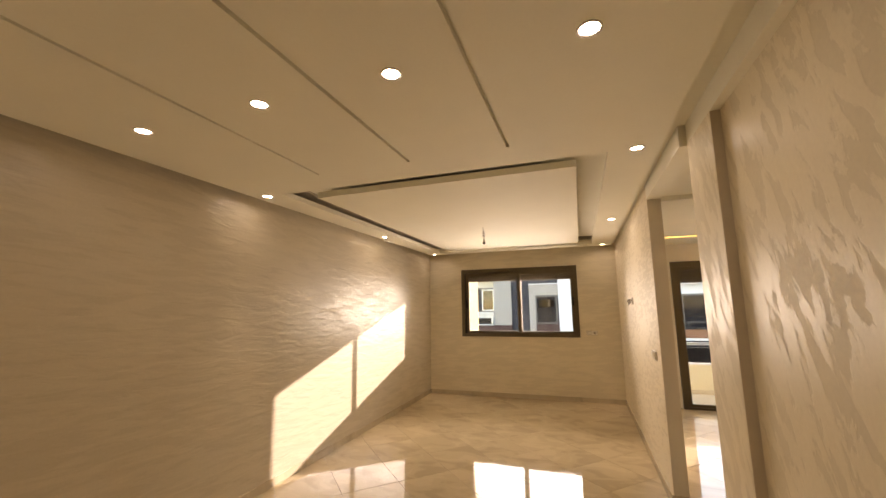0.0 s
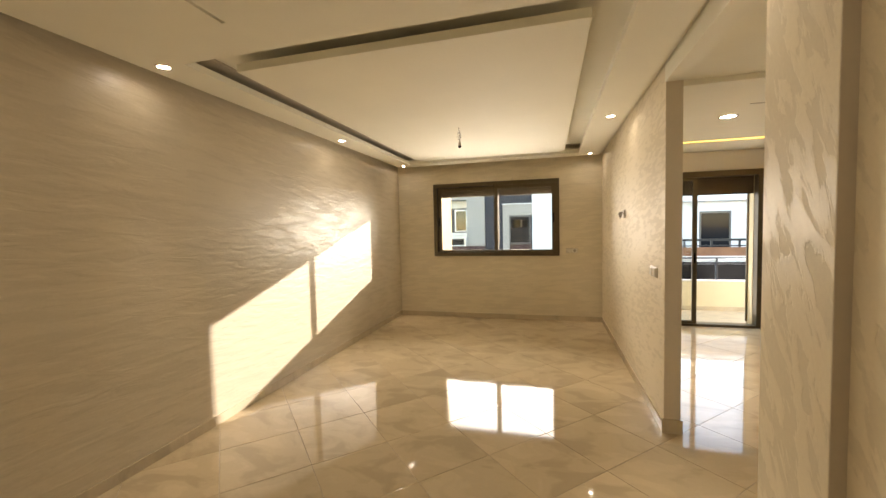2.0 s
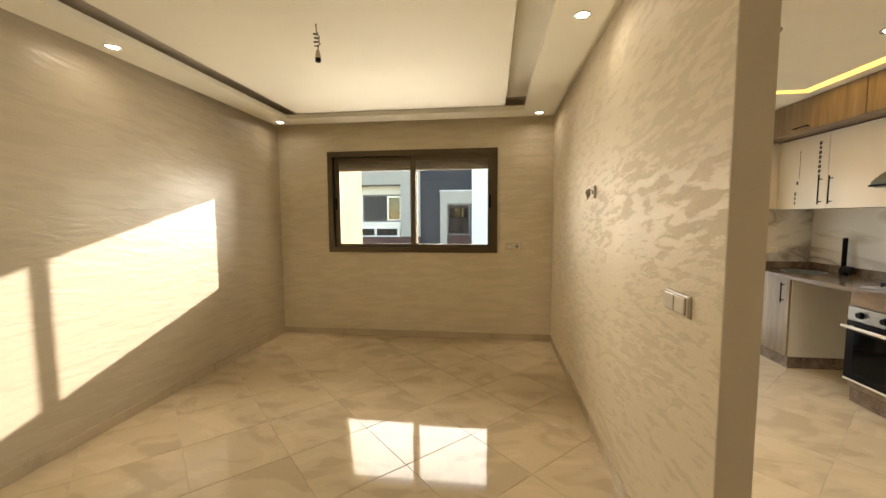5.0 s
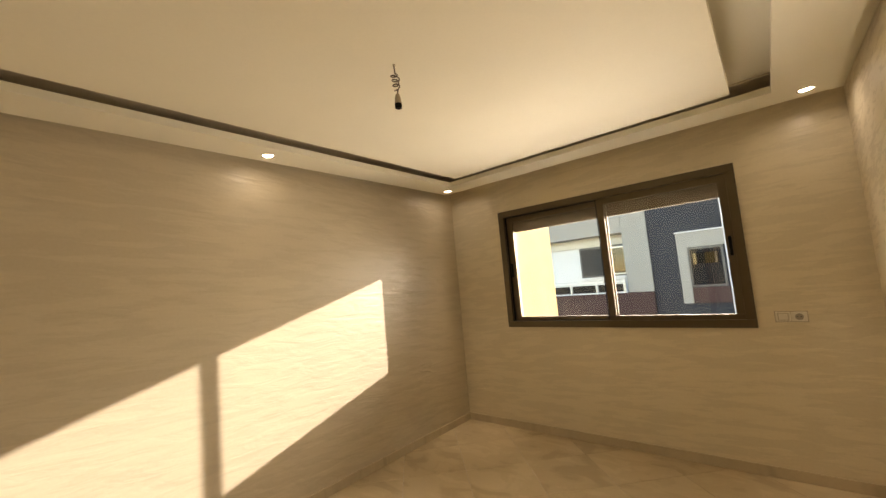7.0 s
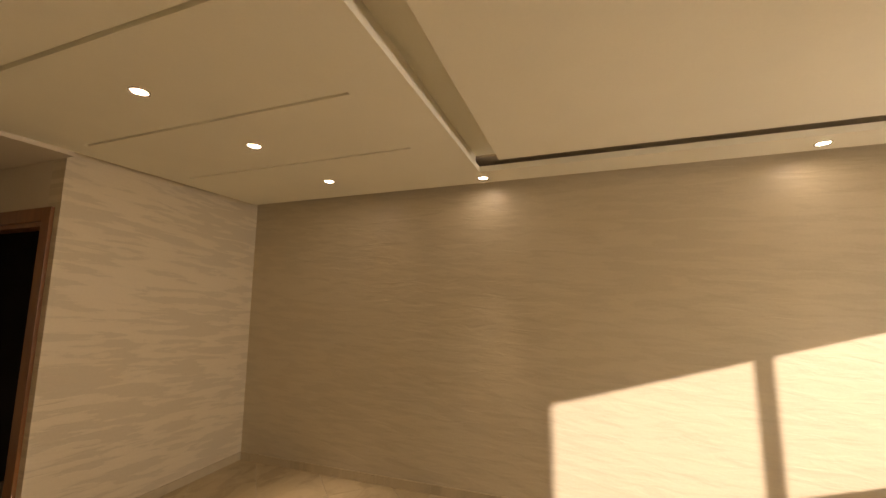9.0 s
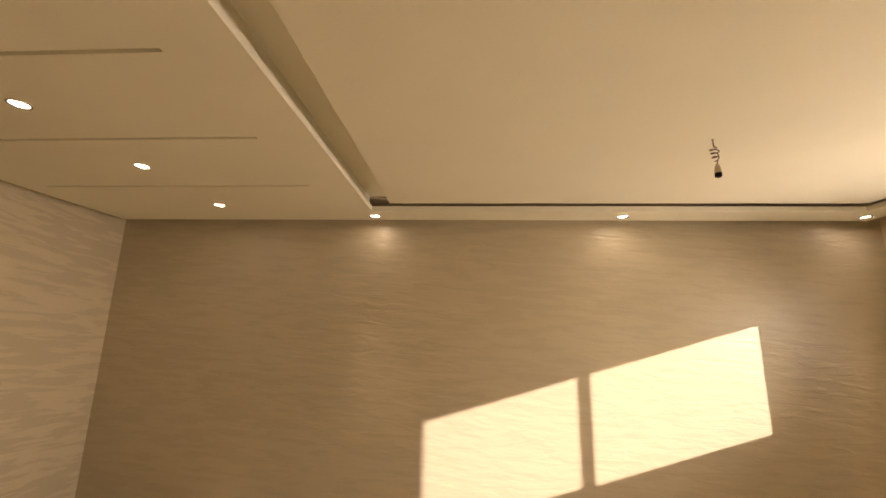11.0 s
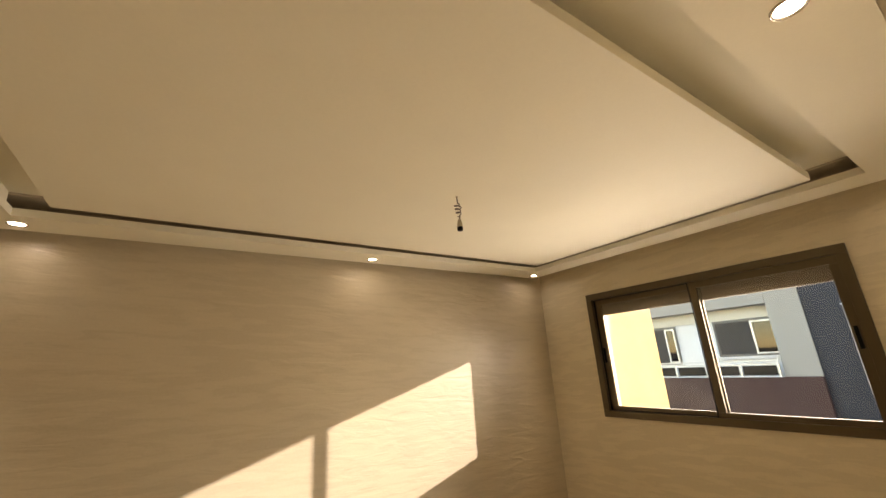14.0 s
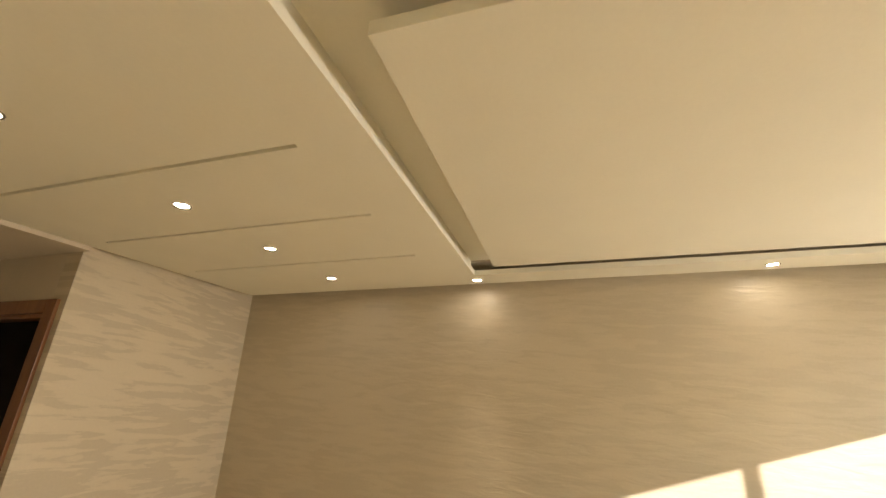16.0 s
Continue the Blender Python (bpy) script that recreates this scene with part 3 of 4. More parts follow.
part("ceiling_hook", lathe([(0.0001, 0.0), (0.006, 0), (0.006, -0.006), (0.002, -0.012), (0.002, -0.02)], (1.68, 4.765, 2.598), 16), CABLE_PALE, pend)
sock = part("socket", lathe([(0.004, 0.055), (0.009, 0.05), (0.013, 0.034), (0.016, 0.012), (0.016, 0.006)], (1.687, 4.767, 2.402), 20), CABLE_PALE, pend, "pale plastic lamp socket", smooth=True)
part("collar", lathe([(0.0155, 0.006), (0.0165, 0.0), (0.0155, -0.014), (0.011, -0.016), (0.0001, -0.010)], (1.687, 4.767, 2.402), 20), BLACK, sock, "dark socket collar", smooth=True)

# ---- switch, socket and wall outlet ----
sw = thing("light_switch", (W, 4.08, 1.16), "ivory two-gang light switch on the plaster partition", "light switch")
# The rim behind the plate and rocker_gap are solid, coloured as shaded gaps.
part("back_box", boxes((W - 0.003, 3.988, 1.117, W, 4.174, 1.202)), CABLE_PALE, sw)
part("plate", boxes((W - 0.013, 3.992, 1.121, W, 4.170, 1.198), bev=0.004), PLASTIC, sw)
part("rocker_gap", boxes((W - 0.0145, 4.003, 1.126, W - 0.0125, 4.163, 1.193)), CABLE_GREY, sw, "grey inlay painted as the shaded gap round the rockers")
part("rocker", boxes((W - 0.021, 4.087, 1.1295, W - 0.012, 4.160, 1.1895), bev=0.003), PLASTIC, sw)
part("rocker", boxes((W - 0.019, 4.006, 1.1295, W - 0.012, 4.083, 1.1895), bev=0.003), PLASTIC, sw)
sk = thing("wall_socket", (2.94, L, 1.14), "ivory double socket plate beside the window", "socket")
# Rim and cover_gap again paint the dark outline of the gaps.
part("back_box", boxes((2.852, L - 0.004, 1.100, 3.032, L, 1.178)), CABLE_PALE, sk)
part("plate", boxes((2.858, L - 0.010, 1.106, 2.940, L, 1.172), (2.944, L - 0.010, 1.106, 3.026, L, 1.172), bev=0.003), PLASTIC, sk)
part("cover", boxes((2.874, L - 0.014, 1.118, 2.924, L - 0.008, 1.160), bev=0.002), PLASTIC, sk)
part("cover_gap", boxes((2.869, L - 0.0115, 1.113, 2.929, L - 0.0095, 1.165)), CABLE_PALE, sk)
part("outlet", tubes(((2.985, L - 0.012, 1.139), (2.985, L - 0.009, 1.139), 0.023)), CABLE_GREY, sk, "dark round outlet")
part("pin_hole", tubes(((2.977, L - 0.0135, 1.139), (2.977, L - 0.0115, 1.139), 0.003), ((2.993, L - 0.0135, 1.139), (2.993, L - 0.0115, 1.139), 0.003)), BLACK, sk)
wo = thing("cable_outlet", (W, 5.37, 1.655), "small square wall box with a looped loose cable on the partition", "socket")
part("plate", boxes((W - 0.014, 5.325, 1.612, W, 5.415, 1.698), bev=0.004), PLASTIC_DULL, wo, "dull beige blank plate")
part("grommet", tubes(((W - 0.017, 5.362, 1.655), (W - 0.012, 5.362, 1.655), 0.014)), CABLE, wo, "dark cable hole")
loop = [(W - 0.010, 5.362, 1.655), (W - 0.022, 5.36, 1.668)]
for k in range(38):
    a = 0.4 * k + 0.9
    r = 0.022 + 0.004 * math.sin(k * 0.31)
    loop.append((W - 0.034 - 0.0005 * k + 0.6 * r * math.cos(a), 5.352 + 0.8 * r * math.cos(a), 1.648 + 1.15 * r * math.sin(a)))
loop += [(W - 0.05, 5.338, 1.622), (W - 0.052, 5.334, 1.604)]
part("loose_cable", sweep(loop, 0.0042), CABLE_GREY, wo, "looped grey cable end", smooth=True)

# ---- kitchen ----
def bar_handle(parent, x, y, z0, z1=None, y1=None, r=0.006):
    """A black bar handle, upright or level, on a front that faces -x."""
    if z1 is not None:
        a, b = (x - 0.03, y, z0), (x - 0.03, y, z1)
        feet = [((x - 0.03, y, z0 + 0.025), (x, y, z0 + 0.025), r * 0.8), ((x - 0.03, y, z1 - 0.025), (x, y, z1 - 0.025), r * 0.8)]
    else:
        a, b = (x - 0.03, y, z0), (x - 0.03, y1, z0)
        feet = [((x - 0.03, y + 0.02, z0), (x, y + 0.02, z0), r * 0.8), ((x - 0.03, y1 - 0.02, z0), (x, y1 - 0.02, z0), r * 0.8)]
    return part("handle", tubes((a, b, r), *feet, n=10), BLACK, parent, "black bar handle", smooth=False)


CT = 0.92
FR = 5.535   # front of the base cabinets
sinkcab = thing("sink_cabinet", (5.8, 6.95, 0), "oak-fronted corner sink cabinet with a pale side", "kitchen cabinet")
part("body", boxes((FR + 0.02, 6.625, 0.12, KX - 0.02, L - 0.015, CT - 0.035), bev=0.001), GREYBOARD, sinkcab, "pale grey side board")
d = part("door", boxes((FR, 6.632, 0.125, FR + 0.019, L - 0.03, CT - 0.04), bev=0.002), OAK, sinkcab, "oak-grain door")
bar_handle(d, FR, 6.70, 0.64, 0.84)
part("plinth", boxes((FR + 0.03, 6.645, 0, KX - 0.02, L - 0.015, 0.12), bev=0.002), GRANITE, sinkcab, "brown granite plinth")
ovencab = thing("oven_cabinet", (5.8, 5.66, 0), "oak oven cabinet on a brown granite plinth", "kitchen cabinet")
part("body", boxes((FR + 0.02, 5.34, 0.12, KX - 0.02, 5.985, CT - 0.035)), OAK, ovencab)
part("top_rail", boxes((FR, 5.345, 0.775, FR + 0.019, 5.985, CT - 0.04), bev=0.002), OAK_Y, ovencab, "oak filler over the oven")
part("plinth", boxes((FR + 0.03, 5.34, 0, KX - 0.02, 5.97, 0.15), bev=0.002), GRANITE, ovencab, "brown granite plinth")
oven = thing("oven", (5.7, 5.665, 0.17), "built-in black glass oven with steel control panel", "oven")
part("body", boxes((FR + 0.0, 5.365, 0.185, FR + 0.5, 5.970, 0.77)), STEEL, oven)
pan = part("control_panel", boxes((FR - 0.022, 5.362, 0.665, FR, 5.973, 0.772), bev=0.002), STEEL, oven, "steel control panel")
for ky in (5.86, 5.668, 5.476):
    part("knob", tubes(((FR - 0.022, ky, 0.718), (FR - 0.05, ky, 0.718), 0.021), ((FR - 0.022, ky, 0.718), (FR - 0.026, ky, 0.718), 0.028)), BLACK, pan, "black knob")
od = part("oven_door", boxes((FR - 0.028, 5.362, 0.20, FR, 5.973, 0.655), bev=0.003), BLACK, oven, "black oven door")
part("door_glass", boxes((FR - 0.031, 5.43, 0.25, FR - 0.0275, 5.90, 0.575)), DARKGLASS, od, "dark glass window")
part("handle", tubes(((FR - 0.07, 5.375, 0.618), (FR - 0.07, 5.96, 0.618), 0.013), ((FR - 0.07, 5.42, 0.618), (FR - 0.028, 5.42, 0.618), 0.009),
                     ((FR - 0.07, 5.915, 0.618), (FR - 0.028, 5.915, 0.618), 0.009)), CREAM, od, "white tubular handle", smooth=True)
part("lower_trim", boxes((FR - 0.03, 5.362, 0.183, FR, 5.973, 0.198), bev=0.002), CREAM, oven, "white lower trim")
for i, (a, b) in enumerate(((4.74, 5.335), (4.14, 4.735))):
    c = thing("base_cabinet", (5.8, (a + b) / 2, 0), "oak base cabinet with a black bar handle", "kitchen cabinet", "oak base cabinets")
    part("body", boxes((FR + 0.02, a, 0.12, KX - 0.02, b, CT - 0.035)), GREYBOARD, c)
    d = part("door", boxes((FR, a + 0.003, 0.155, FR + 0.019, b - 0.003, CT - 0.04), bev=0.002), OAK, c, "oak-grain door")
    bar_handle(d, FR, b - 0.05, 0.62, 0.82)
    part("plinth", boxes((FR + 0.03, a, 0, KX - 0.02, b, 0.15), bev=0.002), GRANITE, c)
# worktop with its upstand
SX0, SX1, SY0, SY1 = 5.66, 6.02, 6.70, 7.10
top = thing("worktop", (5.8, 5.7, CT - 0.035), "polished brown granite worktop with an upstand", "worktop")
bm = boxes((5.50, 4.14, CT - 0.035, KX - 0.021, SY0, CT), (5.50, SY1, CT - 0.035, KX - 0.021, L - 0.021, CT), (5.50, SY0, CT - 0.035, SX0, SY1, CT),
           (SX1, SY0, CT - 0.035, KX - 0.021, SY1, CT))
SX, SY, SR = (SX0 + SX1) / 2, (SY0 + SY1) / 2, 0.165
hx, hy = (SX1 - SX0) / 2, (SY1 - SY0) / 2
turns = sorted([2 * math.pi * k / 40 for k in range(40)] + [math.atan2(b * hy, a * hx) % (2 * math.pi) for a in (1, -1) for b in (1, -1)])
rim_out, rim_in = [], []
for a in turns:
    c, sn = math.cos(a), math.sin(a)
    k = min(hx / max(abs(c), 1e-6), hy / max(abs(sn), 1e-6))
    rim_out.append(bm.verts.new((SX + c * k, SY + sn * k, CT)))
    rim_in.append(bm.verts.new((SX + c * SR, SY + sn * SR, CT)))
for k in range(len(turns)):
    n = (k + 1) % len(turns)
    bm.faces.new((rim_in[k], rim_out[k], rim_out[n], rim_in[n]))
part("slab", bm, GRANITE, top)
part("upstand", boxes((5.50, L - 0.036, CT, KX - 0.036, L - 0.0165, CT + 0.07), bev=0.002), GRANITE, top)
part("upstand", boxes((KX - 0.036, 4.14, CT, KX - 0.0165, L - 0.0165, CT + 0.07), bev=0.002), GRANITE, top)
basin = thing("sink", (SX, SY, CT), "round inset stainless steel sink bowl", "sink")
part("bowl", lathe([(SR + 0.001, 0.0), (SR - 0.006, -0.01), (SR - 0.012, -0.11), (SR - 0.05, -0.145), (0.03, -0.15), (0.0001, -0.15)], (SX, SY, CT), 40), HOODSTEEL, basin, smooth=True)
part("rim", lathe([(SR - 0.006, -0.006), (SR - 0.003, 0.003), (SR + 0.005, 0.0045), (SR + 0.012, 0.003), (SR + 0.014, 0.0005)], (SX, SY, CT), 40), HOODSTEEL, basin, "polished rolled rim", smooth=True)
part("drain", lathe([(0.04, -0.148), (0.036, -0.145), (0.02, -0.147), (0.0001, -0.147)], (SX, SY, CT), 24), CHROME, basin, smooth=True)
tap = thing("kitchen_tap", (6.07, 6.74, CT), "matt black kitchen mixer tap with an upright spout", "tap")
part("base", lathe([(0.034, 0), (0.034, 0.05), (0.028, 0.06), (0.024, 0.07)], (6.07, 6.74, CT), 24), BLACK, tap, smooth=True)
part("spout", sweep([(6.07, 6.74, CT + 0.06), (6.07, 6.74, CT + 0.34), (6.069, 6.74, CT + 0.352)], 0.02, 14), BLACK, tap, smooth=True)
part("lever", boxes((6.045, 6.63, CT + 0.02, 6.075, 6.72, CT + 0.085), bev=0.008), BLACK, tap)
hob = thing("gas_hob", (5.85, 5.66, CT), "stainless gas hob with black pan supports", "hob")
part("plate", boxes((5.58, 5.36, CT, 6.06, 5.97, CT + 0.012), bev=0.004), STEEL, hob)
for bx, by, br in ((5.70, 5.82, 0.04), (5.95, 5.82, 0.05), (5.70, 5.51, 0.05), (5.95, 5.51, 0.035)):
    part("burner", lathe([(br, 0.012), (br, 0.024), (br * 0.7, 0.03), (0.0001, 0.032)], (bx, by, CT), 20), BLACK, hob, "black burner cap", smooth=True)
for by in (5.82, 5.51):
    part("pan_support", boxes((5.60, by - 0.006, CT + 0.036, 6.04, by + 0.006, CT + 0.046), (5.70 - 0.006, by - 0.12, CT + 0.0361, 5.70 + 0.006, by + 0.12, CT + 0.0461),
                              (5.95 - 0.006, by - 0.12, CT + 0.0361, 5.95 + 0.006, by + 0.12, CT + 0.0461),
                              *[(px - 0.006, by + s * 0.114 - 0.006, CT + 0.012, px + 0.006, by + s * 0.114 + 0.006, CT + 0.04) for px in (5.70, 5.95) for s in (-1, 1)]), BLACK, hob)
# splashback
for nm, r in (("splashback", (5.52, L - 0.016, CT, KX - 0.016, L, 1.565)),):
    single(nm, boxes(r, bev=0.001), MARBLE, (5.8, L, CT), "veined white marble splashback on the end wall", "splashback")
single("splashback", boxes((KX - 0.016, 5.0, CT, KX, L, 1.565), bev=0.001), MARBLE, (KX, 6.2, CT), "veined white marble splashback behind the hob", "splashback")
single("splashback", boxes((KX - 0.016, 4.14, CT, KX, 4.998, 1.565), bev=0.001), MARBLE, (KX, 4.6, CT), "veined white marble splashback behind the worktop", "splashback")
ks = thing("kitchen_socket", (5.7, L - 0.016, 1.12), "white triple socket strip on the marble splashback", "socket")
part("plate", boxes((5.605, L - 0.034, 1.085, 5.80, L - 0.016, 1.15), bev=0.003), CREAM, ks)
for i in range(3):
    part("outlet", boxes((5.625 + i * 0.058, L - 0.038, 1.093, 5.677 + i * 0.058, L - 0.032, 1.143), bev=0.002), CREAM, ks)
# wall cabinets
UX = 5.77
UB, UT = 1.555, 2.262


def printed(parent, y, z0, z1, wide, pieces, upright=True):
    """Illegible maker's print on the protective film, as small bars."""
    bm = bmesh.new()
    for i in range(pieces):
        a = z0 + (z1 - z0) * i / pieces
        b = a + (z1 - z0) / pieces * 0.7
        w = wide * (0.75 + 0.25 * ((i * 7) % 3) / 2)
        add_box(bm, UX - 0.0012, y - w * 0.32, a, UX + 0.001, y + w * 0.32, b)
    return part("print", bm, PRINT, parent, "black print on the film")


def wall_unit(a, b, z0, z1, prints, handle_y, label):
    c = thing("wall_cabinet", (5.95, (a + b) / 2, z0), label, "kitchen cabinet", "white wall cabinets")
    part("body", boxes((UX + 0.02, a, z0, KX - 0.017, b, z1)), CREAM, c)
    d = part("door", boxes((UX, a + 0.002, z0 + 0.002, UX + 0.019, b - 0.002, z1 - 0.002), bev=0.0015), CREAM, c, "glossy cream door with film on it")
    if handle_y:
        bar_handle(d, UX, handle_y, z0 + 0.04, z0 + 0.30)
    for row in prints:
        printed(d, *row)
    return c


wall_unit(6.60, L - 0.02, UB, UT, [(6.94, 1.86, 2.14, 0.012, 12), (6.96, 1.80, 1.845, 0.05, 1), (6.70, 1.85, 2.20, 0.05, 8), (6.98, 1.60, 1.74, 0.03, 3)], 6.66, "cream gloss wall cabinet with printed film")
wall_unit(5.98, 6.598, UB, UT, [], 6.545, "cream gloss wall cabinet with a black handle")
hc = wall_unit(5.36, 5.978, 1.885, UT, [(5.9, 1.92, 1.94, 0.13, 1), (5.80, 1.92, 1.94, 0.04, 1), (5.88, 2.205, 2.235, 0.05, 1), (5.80, 2.205, 2.235, 0.08, 1), (5.70, 2.205, 2.235, 0.06, 1)], None, "short cream wall cabinet over the hood")
bar_handle(hc.children[1], UX, 5.54, 1.93, None, 5.80)
wall_unit(4.74, 5.358, UB, UT, [], 4.80, "cream gloss wall cabinet with a black handle")
for i, (a, b) in enumerate(((6.02, L - 0.003), (5.40, 6.016), (4.78, 5.396))):
    c = thing("top_cabinet", (5.85, (a + b) / 2, UT + 0.03), "oak top cabinet with a black handle, close to the ceiling", "kitchen cabinet", "oak top cabinets")
    part("body", boxes((5.58, a, UT + 0.012, KX - 0.017, b, 2.565)), OAK_Y, c)
    d = part("door", boxes((5.56, a + 0.002, UT + 0.014, 5.579, b - 0.002, 2.563), bev=0.0015), OAK, c, "oak-grain flap")
    bar_handle(d, 5.56, (a + b) / 2 - 0.09, UT + 0.045, None, (a + b) / 2 + 0.09)
# hood
hood = thing("range_hood", (5.9, 5.67, 1.72), "slim stainless range hood under the short cabinet", "range hood")
bm = bmesh.new()
prof = [(5.60, 1.715), (5.60, 1.745), (5.66, 1.80), (5.775, 1.882), (KX - 0.017, 1.882), (KX - 0.017, 1.70), (5.63, 1.70)]
va = [bm.verts.new((x, 5.362, z)) for x, z in prof]
vb = [bm.verts.new((x, 5.976, z)) for x, z in prof]
bm.faces.new(va[::-1]), bm.faces.new(vb)
for i in range(len(prof)):
    j = (i + 1) % len(prof)
    bm.faces.new((va[i], va[j], vb[j], vb[i]))
part("canopy", bm, HOODSTEEL, hood, "brushed steel canopy")
part("visor", boxes((5.575, 5.37, 1.705, 5.60, 5.97, 1.722), bev=0.004), RAILGLASS, hood, "dark front lip")
part("filter", boxes((5.68, 5.40, 1.694, 6.08, 5.94, 1.6995), bev=0.001), F_FRAME, hood, "metal grease filter")

# ---- balcony ----
structure("balcony_floor", boxes((3.55, L + 0.2, -0.2, 6.4, 8.62, -0.02)), tile_material("balcony_tile", (0.62, 0.52, 0.36), 0.35), "pale tiled balcony floor", "floor")
structure("balcony_parapet", boxes((3.55, 8.52, -0.02, 6.4, 8.64, 0.50)), F_CREAM, "low cream balcony parapet", "wall")
structure("balcony_skirting", boxes((3.55, 8.508, -0.02, 6.4, 8.52, 0.055)), SKIRT, "tile skirting on the parapet", "skirting")
rail = thing("balcony_railing", (5.0, 8.58, 0.5), "dark balcony railing with smoked panels and a steel handrail", "railing")
part("cap", boxes((3.55, 8.51, 0.50, 6.4, 8.65, 0.525), bev=0.004), F_WHITE, rail, "white parapet cap")
for i in range(3):
    part("panel", boxes((3.58 + i * 0.94, 8.575, 0.53, 4.48 + i * 0.94, 8.585, 0.80)), RAILGLASS, rail, "smoked dark panel")
for i in range(4):
    part("post", boxes((3.55 + i * 0.94, 8.56, 0.525, 3.58 + i * 0.94, 8.60, 0.90), bev=0.003), RAIL, rail)
part("upper_bar", boxes((3.55, 8.565, 0.805, 6.4, 8.595, 0.845), bev=0.003), RAIL, rail)
part("handrail", tubes(((3.55, 8.58, 0.878), (6.4, 8.58, 0.878), 0.016)), F_METAL, rail, "steel handrail", smooth=True)
part("lower_rail", boxes((3.55, 8.56, 0.90, 6.4, 8.60, 0.925), bev=0.003), RAIL, rail)

# ---- own facade fin ----
structure("facade_fin", boxes((0.30, L + 0.2, -3.4, 0.655, 8.48, 5.5)), F_YELLOW, "sunlit yellow projecting wall outside the window", "wall")
structure("facade_lower", boxes((-0.2, -2.35, -3.4, KX + 0.2, L + 0.2, -0.12)), SLAB, "storey below the flat", "wall")

# ---- building across the street ----
house = thing("apartment_building", (1.0, 19.0, -3.4), "white, grey and navy apartment building across the street", "building")
part("wall", boxes((-9.0, 18.5, -3.4, -1.0, 24, 4.6)), F_WHITE, house, "white rendered wall")
part("wall", boxes((-1.0, 18.0, 0.74, -0.19, 24, 4.6)), F_GREY, house, "grey rendered wall")
part("wall", boxes((-0.19, 18.05, -3.4, 1.88, 24, 4.6)), F_NAVY, house, "navy wall")
part("wall", boxes((1.88, 18.0, -3.4, 6.2, 24, 4.6)), F_WHITE, house, "white wall")
part("wall", boxes((-9.0, 17.9, -3.4, -0.19, 18.5, 0.735)), F_MAROON, house, "maroon lower wall")
part("overhang", boxes((-9.0, 17.98, 2.83, -1.0, 18.5, 4.6)), F_GREY, house, "grey overhanging storey")
part("lintel", boxes((-9.0, 18.42, 2.47, -1.0, 18.5, 2.80)), F_LINTEL, house, "cream band over the windows")


def far_window(x0, x1, z0, z1, y, split=True):
    w = part("window", boxes((x0, y - 0.02, z0, x1, y + 0.02, z0 + 0.06), (x0, y - 0.02, z1 - 0.08, x1, y + 0.02, z1), (x0, y - 0.02, z0 + 0.06, x0 + 0.06, y + 0.02, z1 - 0.08),
                             (x1 - 0.06, y - 0.02, z0 + 0.06, x1, y + 0.02, z1 - 0.08)), F_FRAME, house, "grey framed window")
    if split:
        xm = x0 + (x1 - x0) * 0.62
        # No real opening: a dark sheet stands for the unlit inside.
        part("opening", boxes((x0 + 0.06, y + 0.004, z0 + 0.06, xm, y + 0.01, z1 - 0.08)), F_DARK, w, "dark sheet painted as the unlit inside of the open half")
        part("pane", boxes((xm + 0.05, y - 0.004, z0 + 0.1, x1 - 0.1, y + 0.004, z1 - 0.12)), F_MIRROR, w, "pane reflecting the sunlit house opposite")
        part("sash", boxes((xm, y - 0.03, z0 + 0.06, xm + 0.05, y + 0.01, z1 - 0.08), (x1 - 0.1, y - 0.03, z0 + 0.06, x1 - 0.06, y + 0.01, z1 - 0.08),
                           (xm + 0.05, y - 0.03, z0 + 0.06, x1 - 0.1, y + 0.01, z0 + 0.1), (xm + 0.05, y - 0.03, z1 - 0.12, x1 - 0.1, y + 0.01, z1 - 0.08)), F_METAL, w, "pale sliding sash")
    else:
        part("pane", boxes((x0 + 0.06, y - 0.005, z0 + 0.06, x1 - 0.06, y + 0.01, z1 - 0.08)), F_WINDOW, w)
    return w


far_window(-5.0, -3.95, 1.15, 2.45, 18.47)
far_window(-2.72, -1.02, 1.33, 2.47, 18.47)
part("sill", boxes((-2.80, 18.38, 1.26, -1.02, 18.49, 1.32)), F_WHITE, house)
niche = part("niche_frame", boxes((0.62, 17.97, 0.30, 0.89, 18.05, 2.54), (0.89, 17.97, 2.06, 1.88, 18.05, 2.54)), F_NICHE, house, "grey window surround")
part("ledge", boxes((0.60, 17.93, 2.54, 1.88, 18.05, 2.575)), F_WHITE, niche)
wn2 = far_window(0.89, 1.82, 0.80, 2.06, 18.03, False)
part("reflection_pane", boxes((1.02, 18.015, 1.52, 1.68, 18.024, 1.86)), F_MIRROR, wn2, "upper pane reflecting the sunlit house opposite")
part("lower_panel", boxes((0.90, 17.98, 0.30, 1.88, 18.04, 0.78)), F_MAROON, niche, "maroon panel under the window")
balc = part("balcony", boxes((-9.0, 17.85, 0.735, -1.02, 18.2, 0.765)), F_WHITE, house, "balcony with a glazed metal railing")
part("handrail", boxes((-9.0, 17.87, 1.08, -1.04, 17.92, 1.12), (-9.0, 17.87, 1.19, -1.04, 17.92, 1.22)), F_METAL, balc)
for i in range(9):
    part("post", boxes((-1.10 - i * 0.95, 17.87, 0.765, -1.04 - i * 0.95, 17.93, 1.08)), F_METAL, balc)
    part("panel", boxes((-1.96 - i * 0.95, 17.885, 0.79, -1.12 - i * 0.95, 17.905, 1.06)), RAILGLASS, balc)

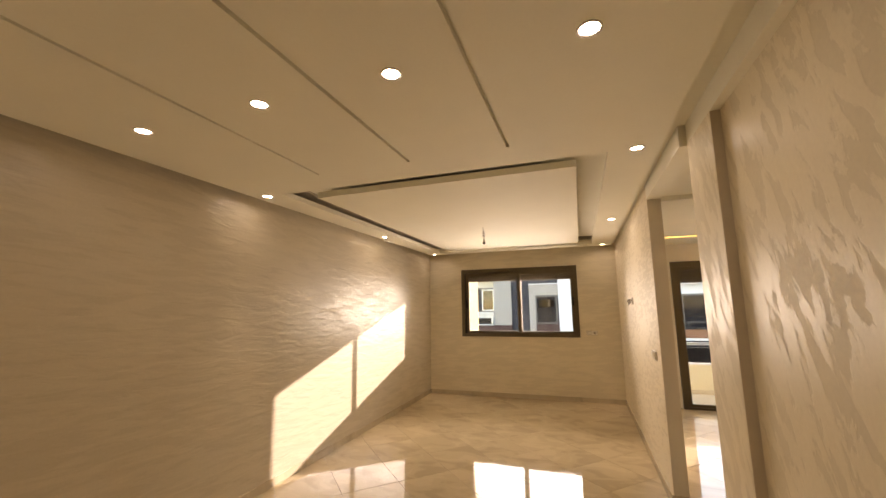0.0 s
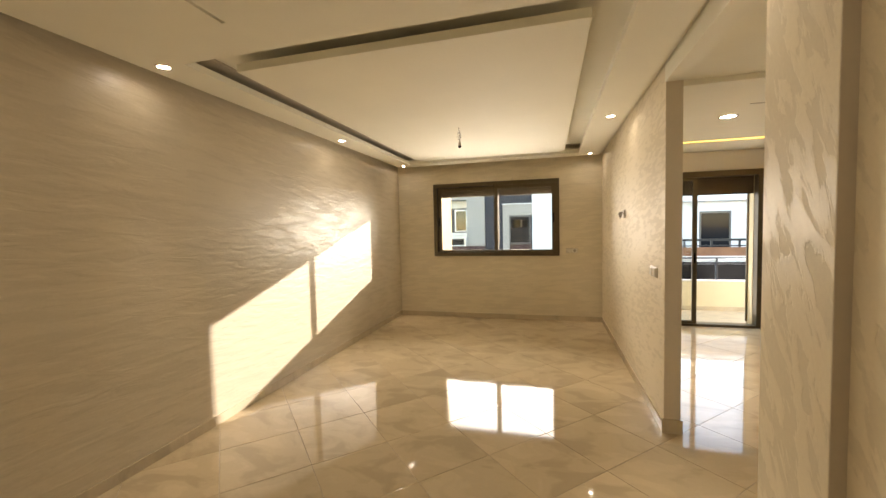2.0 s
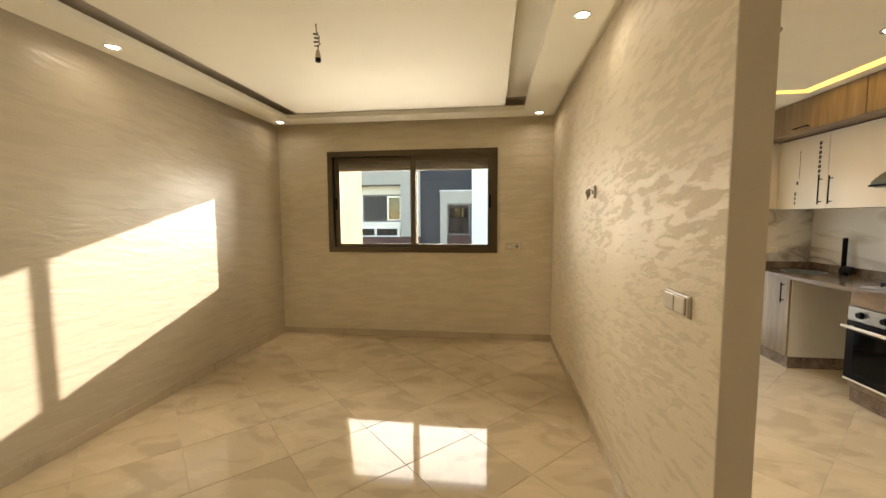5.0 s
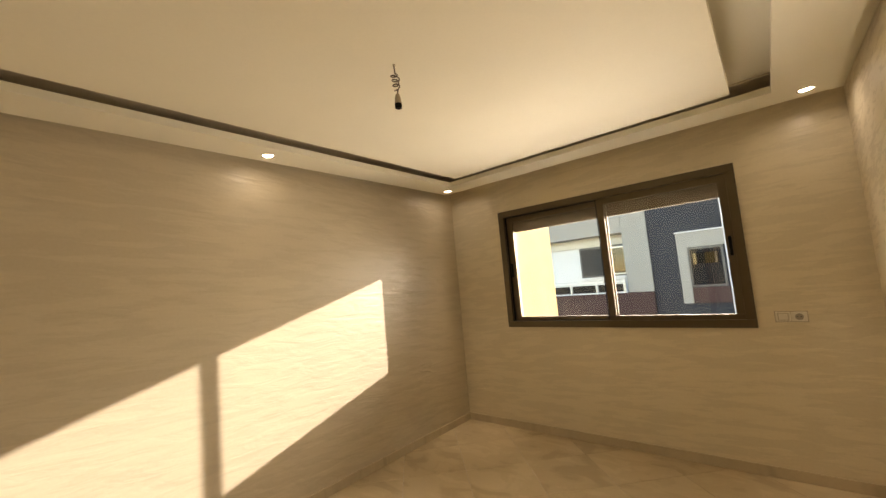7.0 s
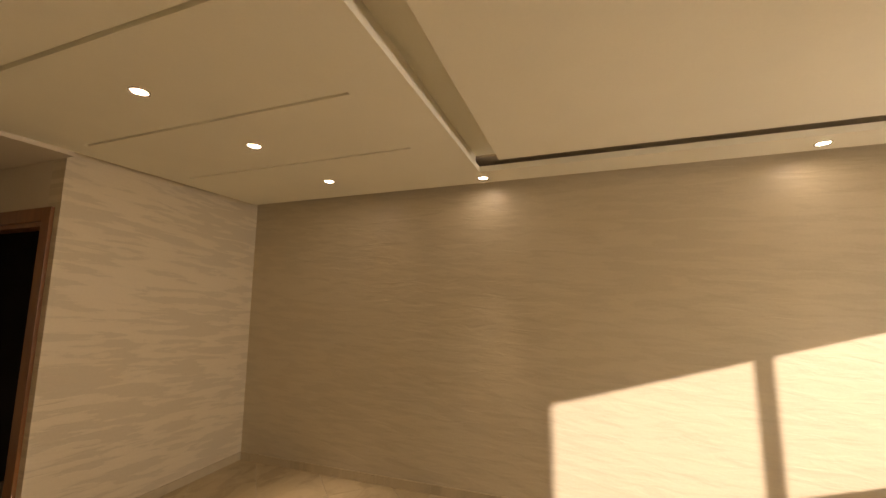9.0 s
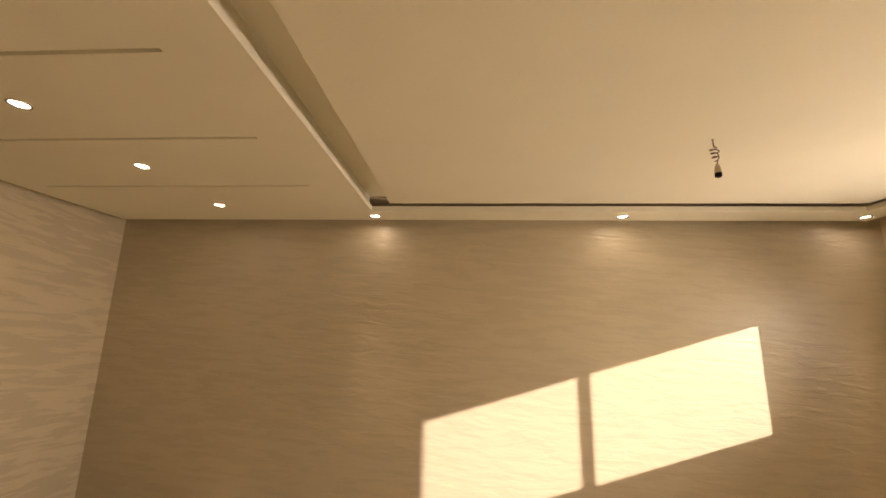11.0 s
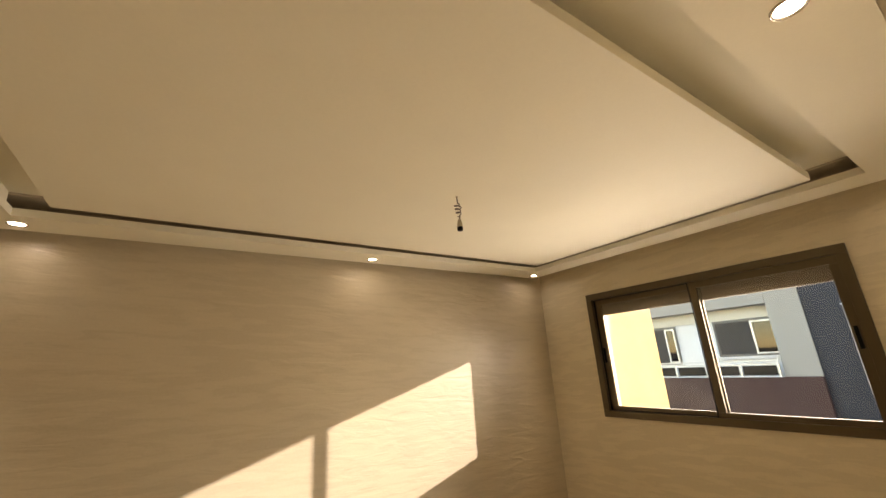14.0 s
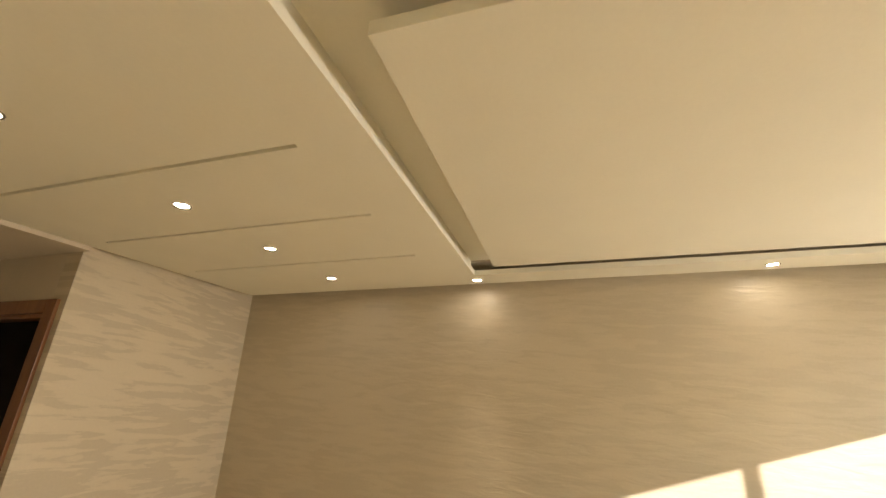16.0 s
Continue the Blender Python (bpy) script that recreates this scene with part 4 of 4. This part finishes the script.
far = thing("white_house", (9.5, 19.0, -3.4), "low white house with dark windows and flat roof across the street", "building")
part("wall", boxes((6.4, 18.5, -3.4, 15.0, 25, 2.40)), F_WHITE, far, "white rendered wall")
part("roof", boxes((6.2, 18.2, 2.40, 15.2, 25, 2.52), (6.2, 18.6, 2.52, 15.2, 25, 2.72)), F_WHITE, far, "flat white roof edge")
house = far
far_window(8.4, 9.5, 0.2, 2.0, 18.49, False)
far_window(10.1, 11.2, 0.2, 2.0, 18.49, False)
far_window(6.7, 7.6, 0.2, 2.0, 18.49, False)
balc = part("balcony", boxes((6.4, 17.2, 0.1, 15.0, 18.5, 0.3)), F_WHITE, far, "balcony slab with a dark railing")
part("brick_band", boxes((6.4, 17.3, 0.3, 15.0, 17.42, 0.62)), plain("brick_brown", (0.26, 0.12, 0.06), 0.8, 0, 0.25, 12, 0.002), balc, "brown boarded parapet")
part("handrail", boxes((6.4, 17.3, 0.86, 15.0, 17.36, 0.94), (6.4, 17.3, 0.66, 15.0, 17.36, 0.70)), RAIL, balc)
for i in range(10):
    part("post", boxes((6.6 + i * 0.9, 17.3, 0.62, 6.66 + i * 0.9, 17.36, 0.86)), RAIL, balc)

structure("ground", boxes((-600, -600, -3.6, 600, 600, -3.4)), GROUND, "asphalt street far below the window", "ground")

# ---- floor ----
structure_floor = structure("floor", boxes((-0.2, -2.35, -0.12, KX + 0.2, L + 0.2, -0.0025)), GROUT, "polished beige tiles laid on the diagonal", "floor")
AX, AY, DX, DY = 0.70, 3.60, 0.372, 0.375
G = 0.0022


def clip_poly(poly, axis, limit, sign):
    out = []
    for i, p in enumerate(poly):
        q = poly[(i + 1) % len(poly)]
        ip, iq = sign * (p[axis] - limit) <= 0, sign * (q[axis] - limit) <= 0
        if ip:
            out.append(p)
        if ip != iq:
            s = (limit - p[axis]) / (q[axis] - p[axis])
            out.append((p[0] + s * (q[0] - p[0]), p[1] + s * (q[1] - p[1])))
    return out


def tile_mesh(poly):
    bm = bmesh.new()
    cx, cy = sum(p[0] for p in poly) / len(poly), sum(p[1] for p in poly) / len(poly)

    def ring(inset, z):
        vs = []
        for p in poly:
            d = math.hypot(p[0] - cx, p[1] - cy)
            k = max(0.0, 1 - inset / d)
            vs.append(bm.verts.new((cx + (p[0] - cx) * k, cy + (p[1] - cy) * k, z)))
        return vs
    a, b, c = ring(G, -0.004), ring(G, -0.0009), ring(G + 0.0016, 0.0)
    for u, v in ((a, b), (b, c)):
        for i in range(len(poly)):
            j = (i + 1) % len(poly)
            bm.faces.new((u[i], u[j], v[j], v[i]))
    bm.faces.new(c)
    return mesh_of("tile", bm, TILE)


whole = [(DX, 0), (0, DY), (-DX, 0), (0, -DY)]
shared = tile_mesh(whole)
FX0_, FX1_, FY0_, FY1_ = 0.0, KX, -2.2, L
for i in range(-4, 18):
    for j in range(-17, 12):
        if (i + j) % 2:
            continue
        cx, cy = AX + DX * i, AY + DY * j
        poly = [(cx + x, cy + y) for x, y in whole]
        cut = poly
        for axis, limit, sign in ((0, FX0_, -1), (0, FX1_, 1), (1, FY0_, -1), (1, FY1_, 1)):
            if cut:
                cut = clip_poly(cut, axis, limit, sign)
        if len(cut) < 3 or (cx < 1.0 and cy < -0.5) or (cx > 4.1 and cy < 2.0):
            continue
        if len(cut) == 4 and all(abs(a[0] - b[0]) + abs(a[1] - b[1]) < 1e-6 for a, b in zip(cut, poly)):
            t = new("tile", shared)
        else:
            t = new("tile", tile_mesh([(x - cx, y - cy) for x, y in cut]))
        t.location = (cx, cy, 0)
        t.parent = structure_floor
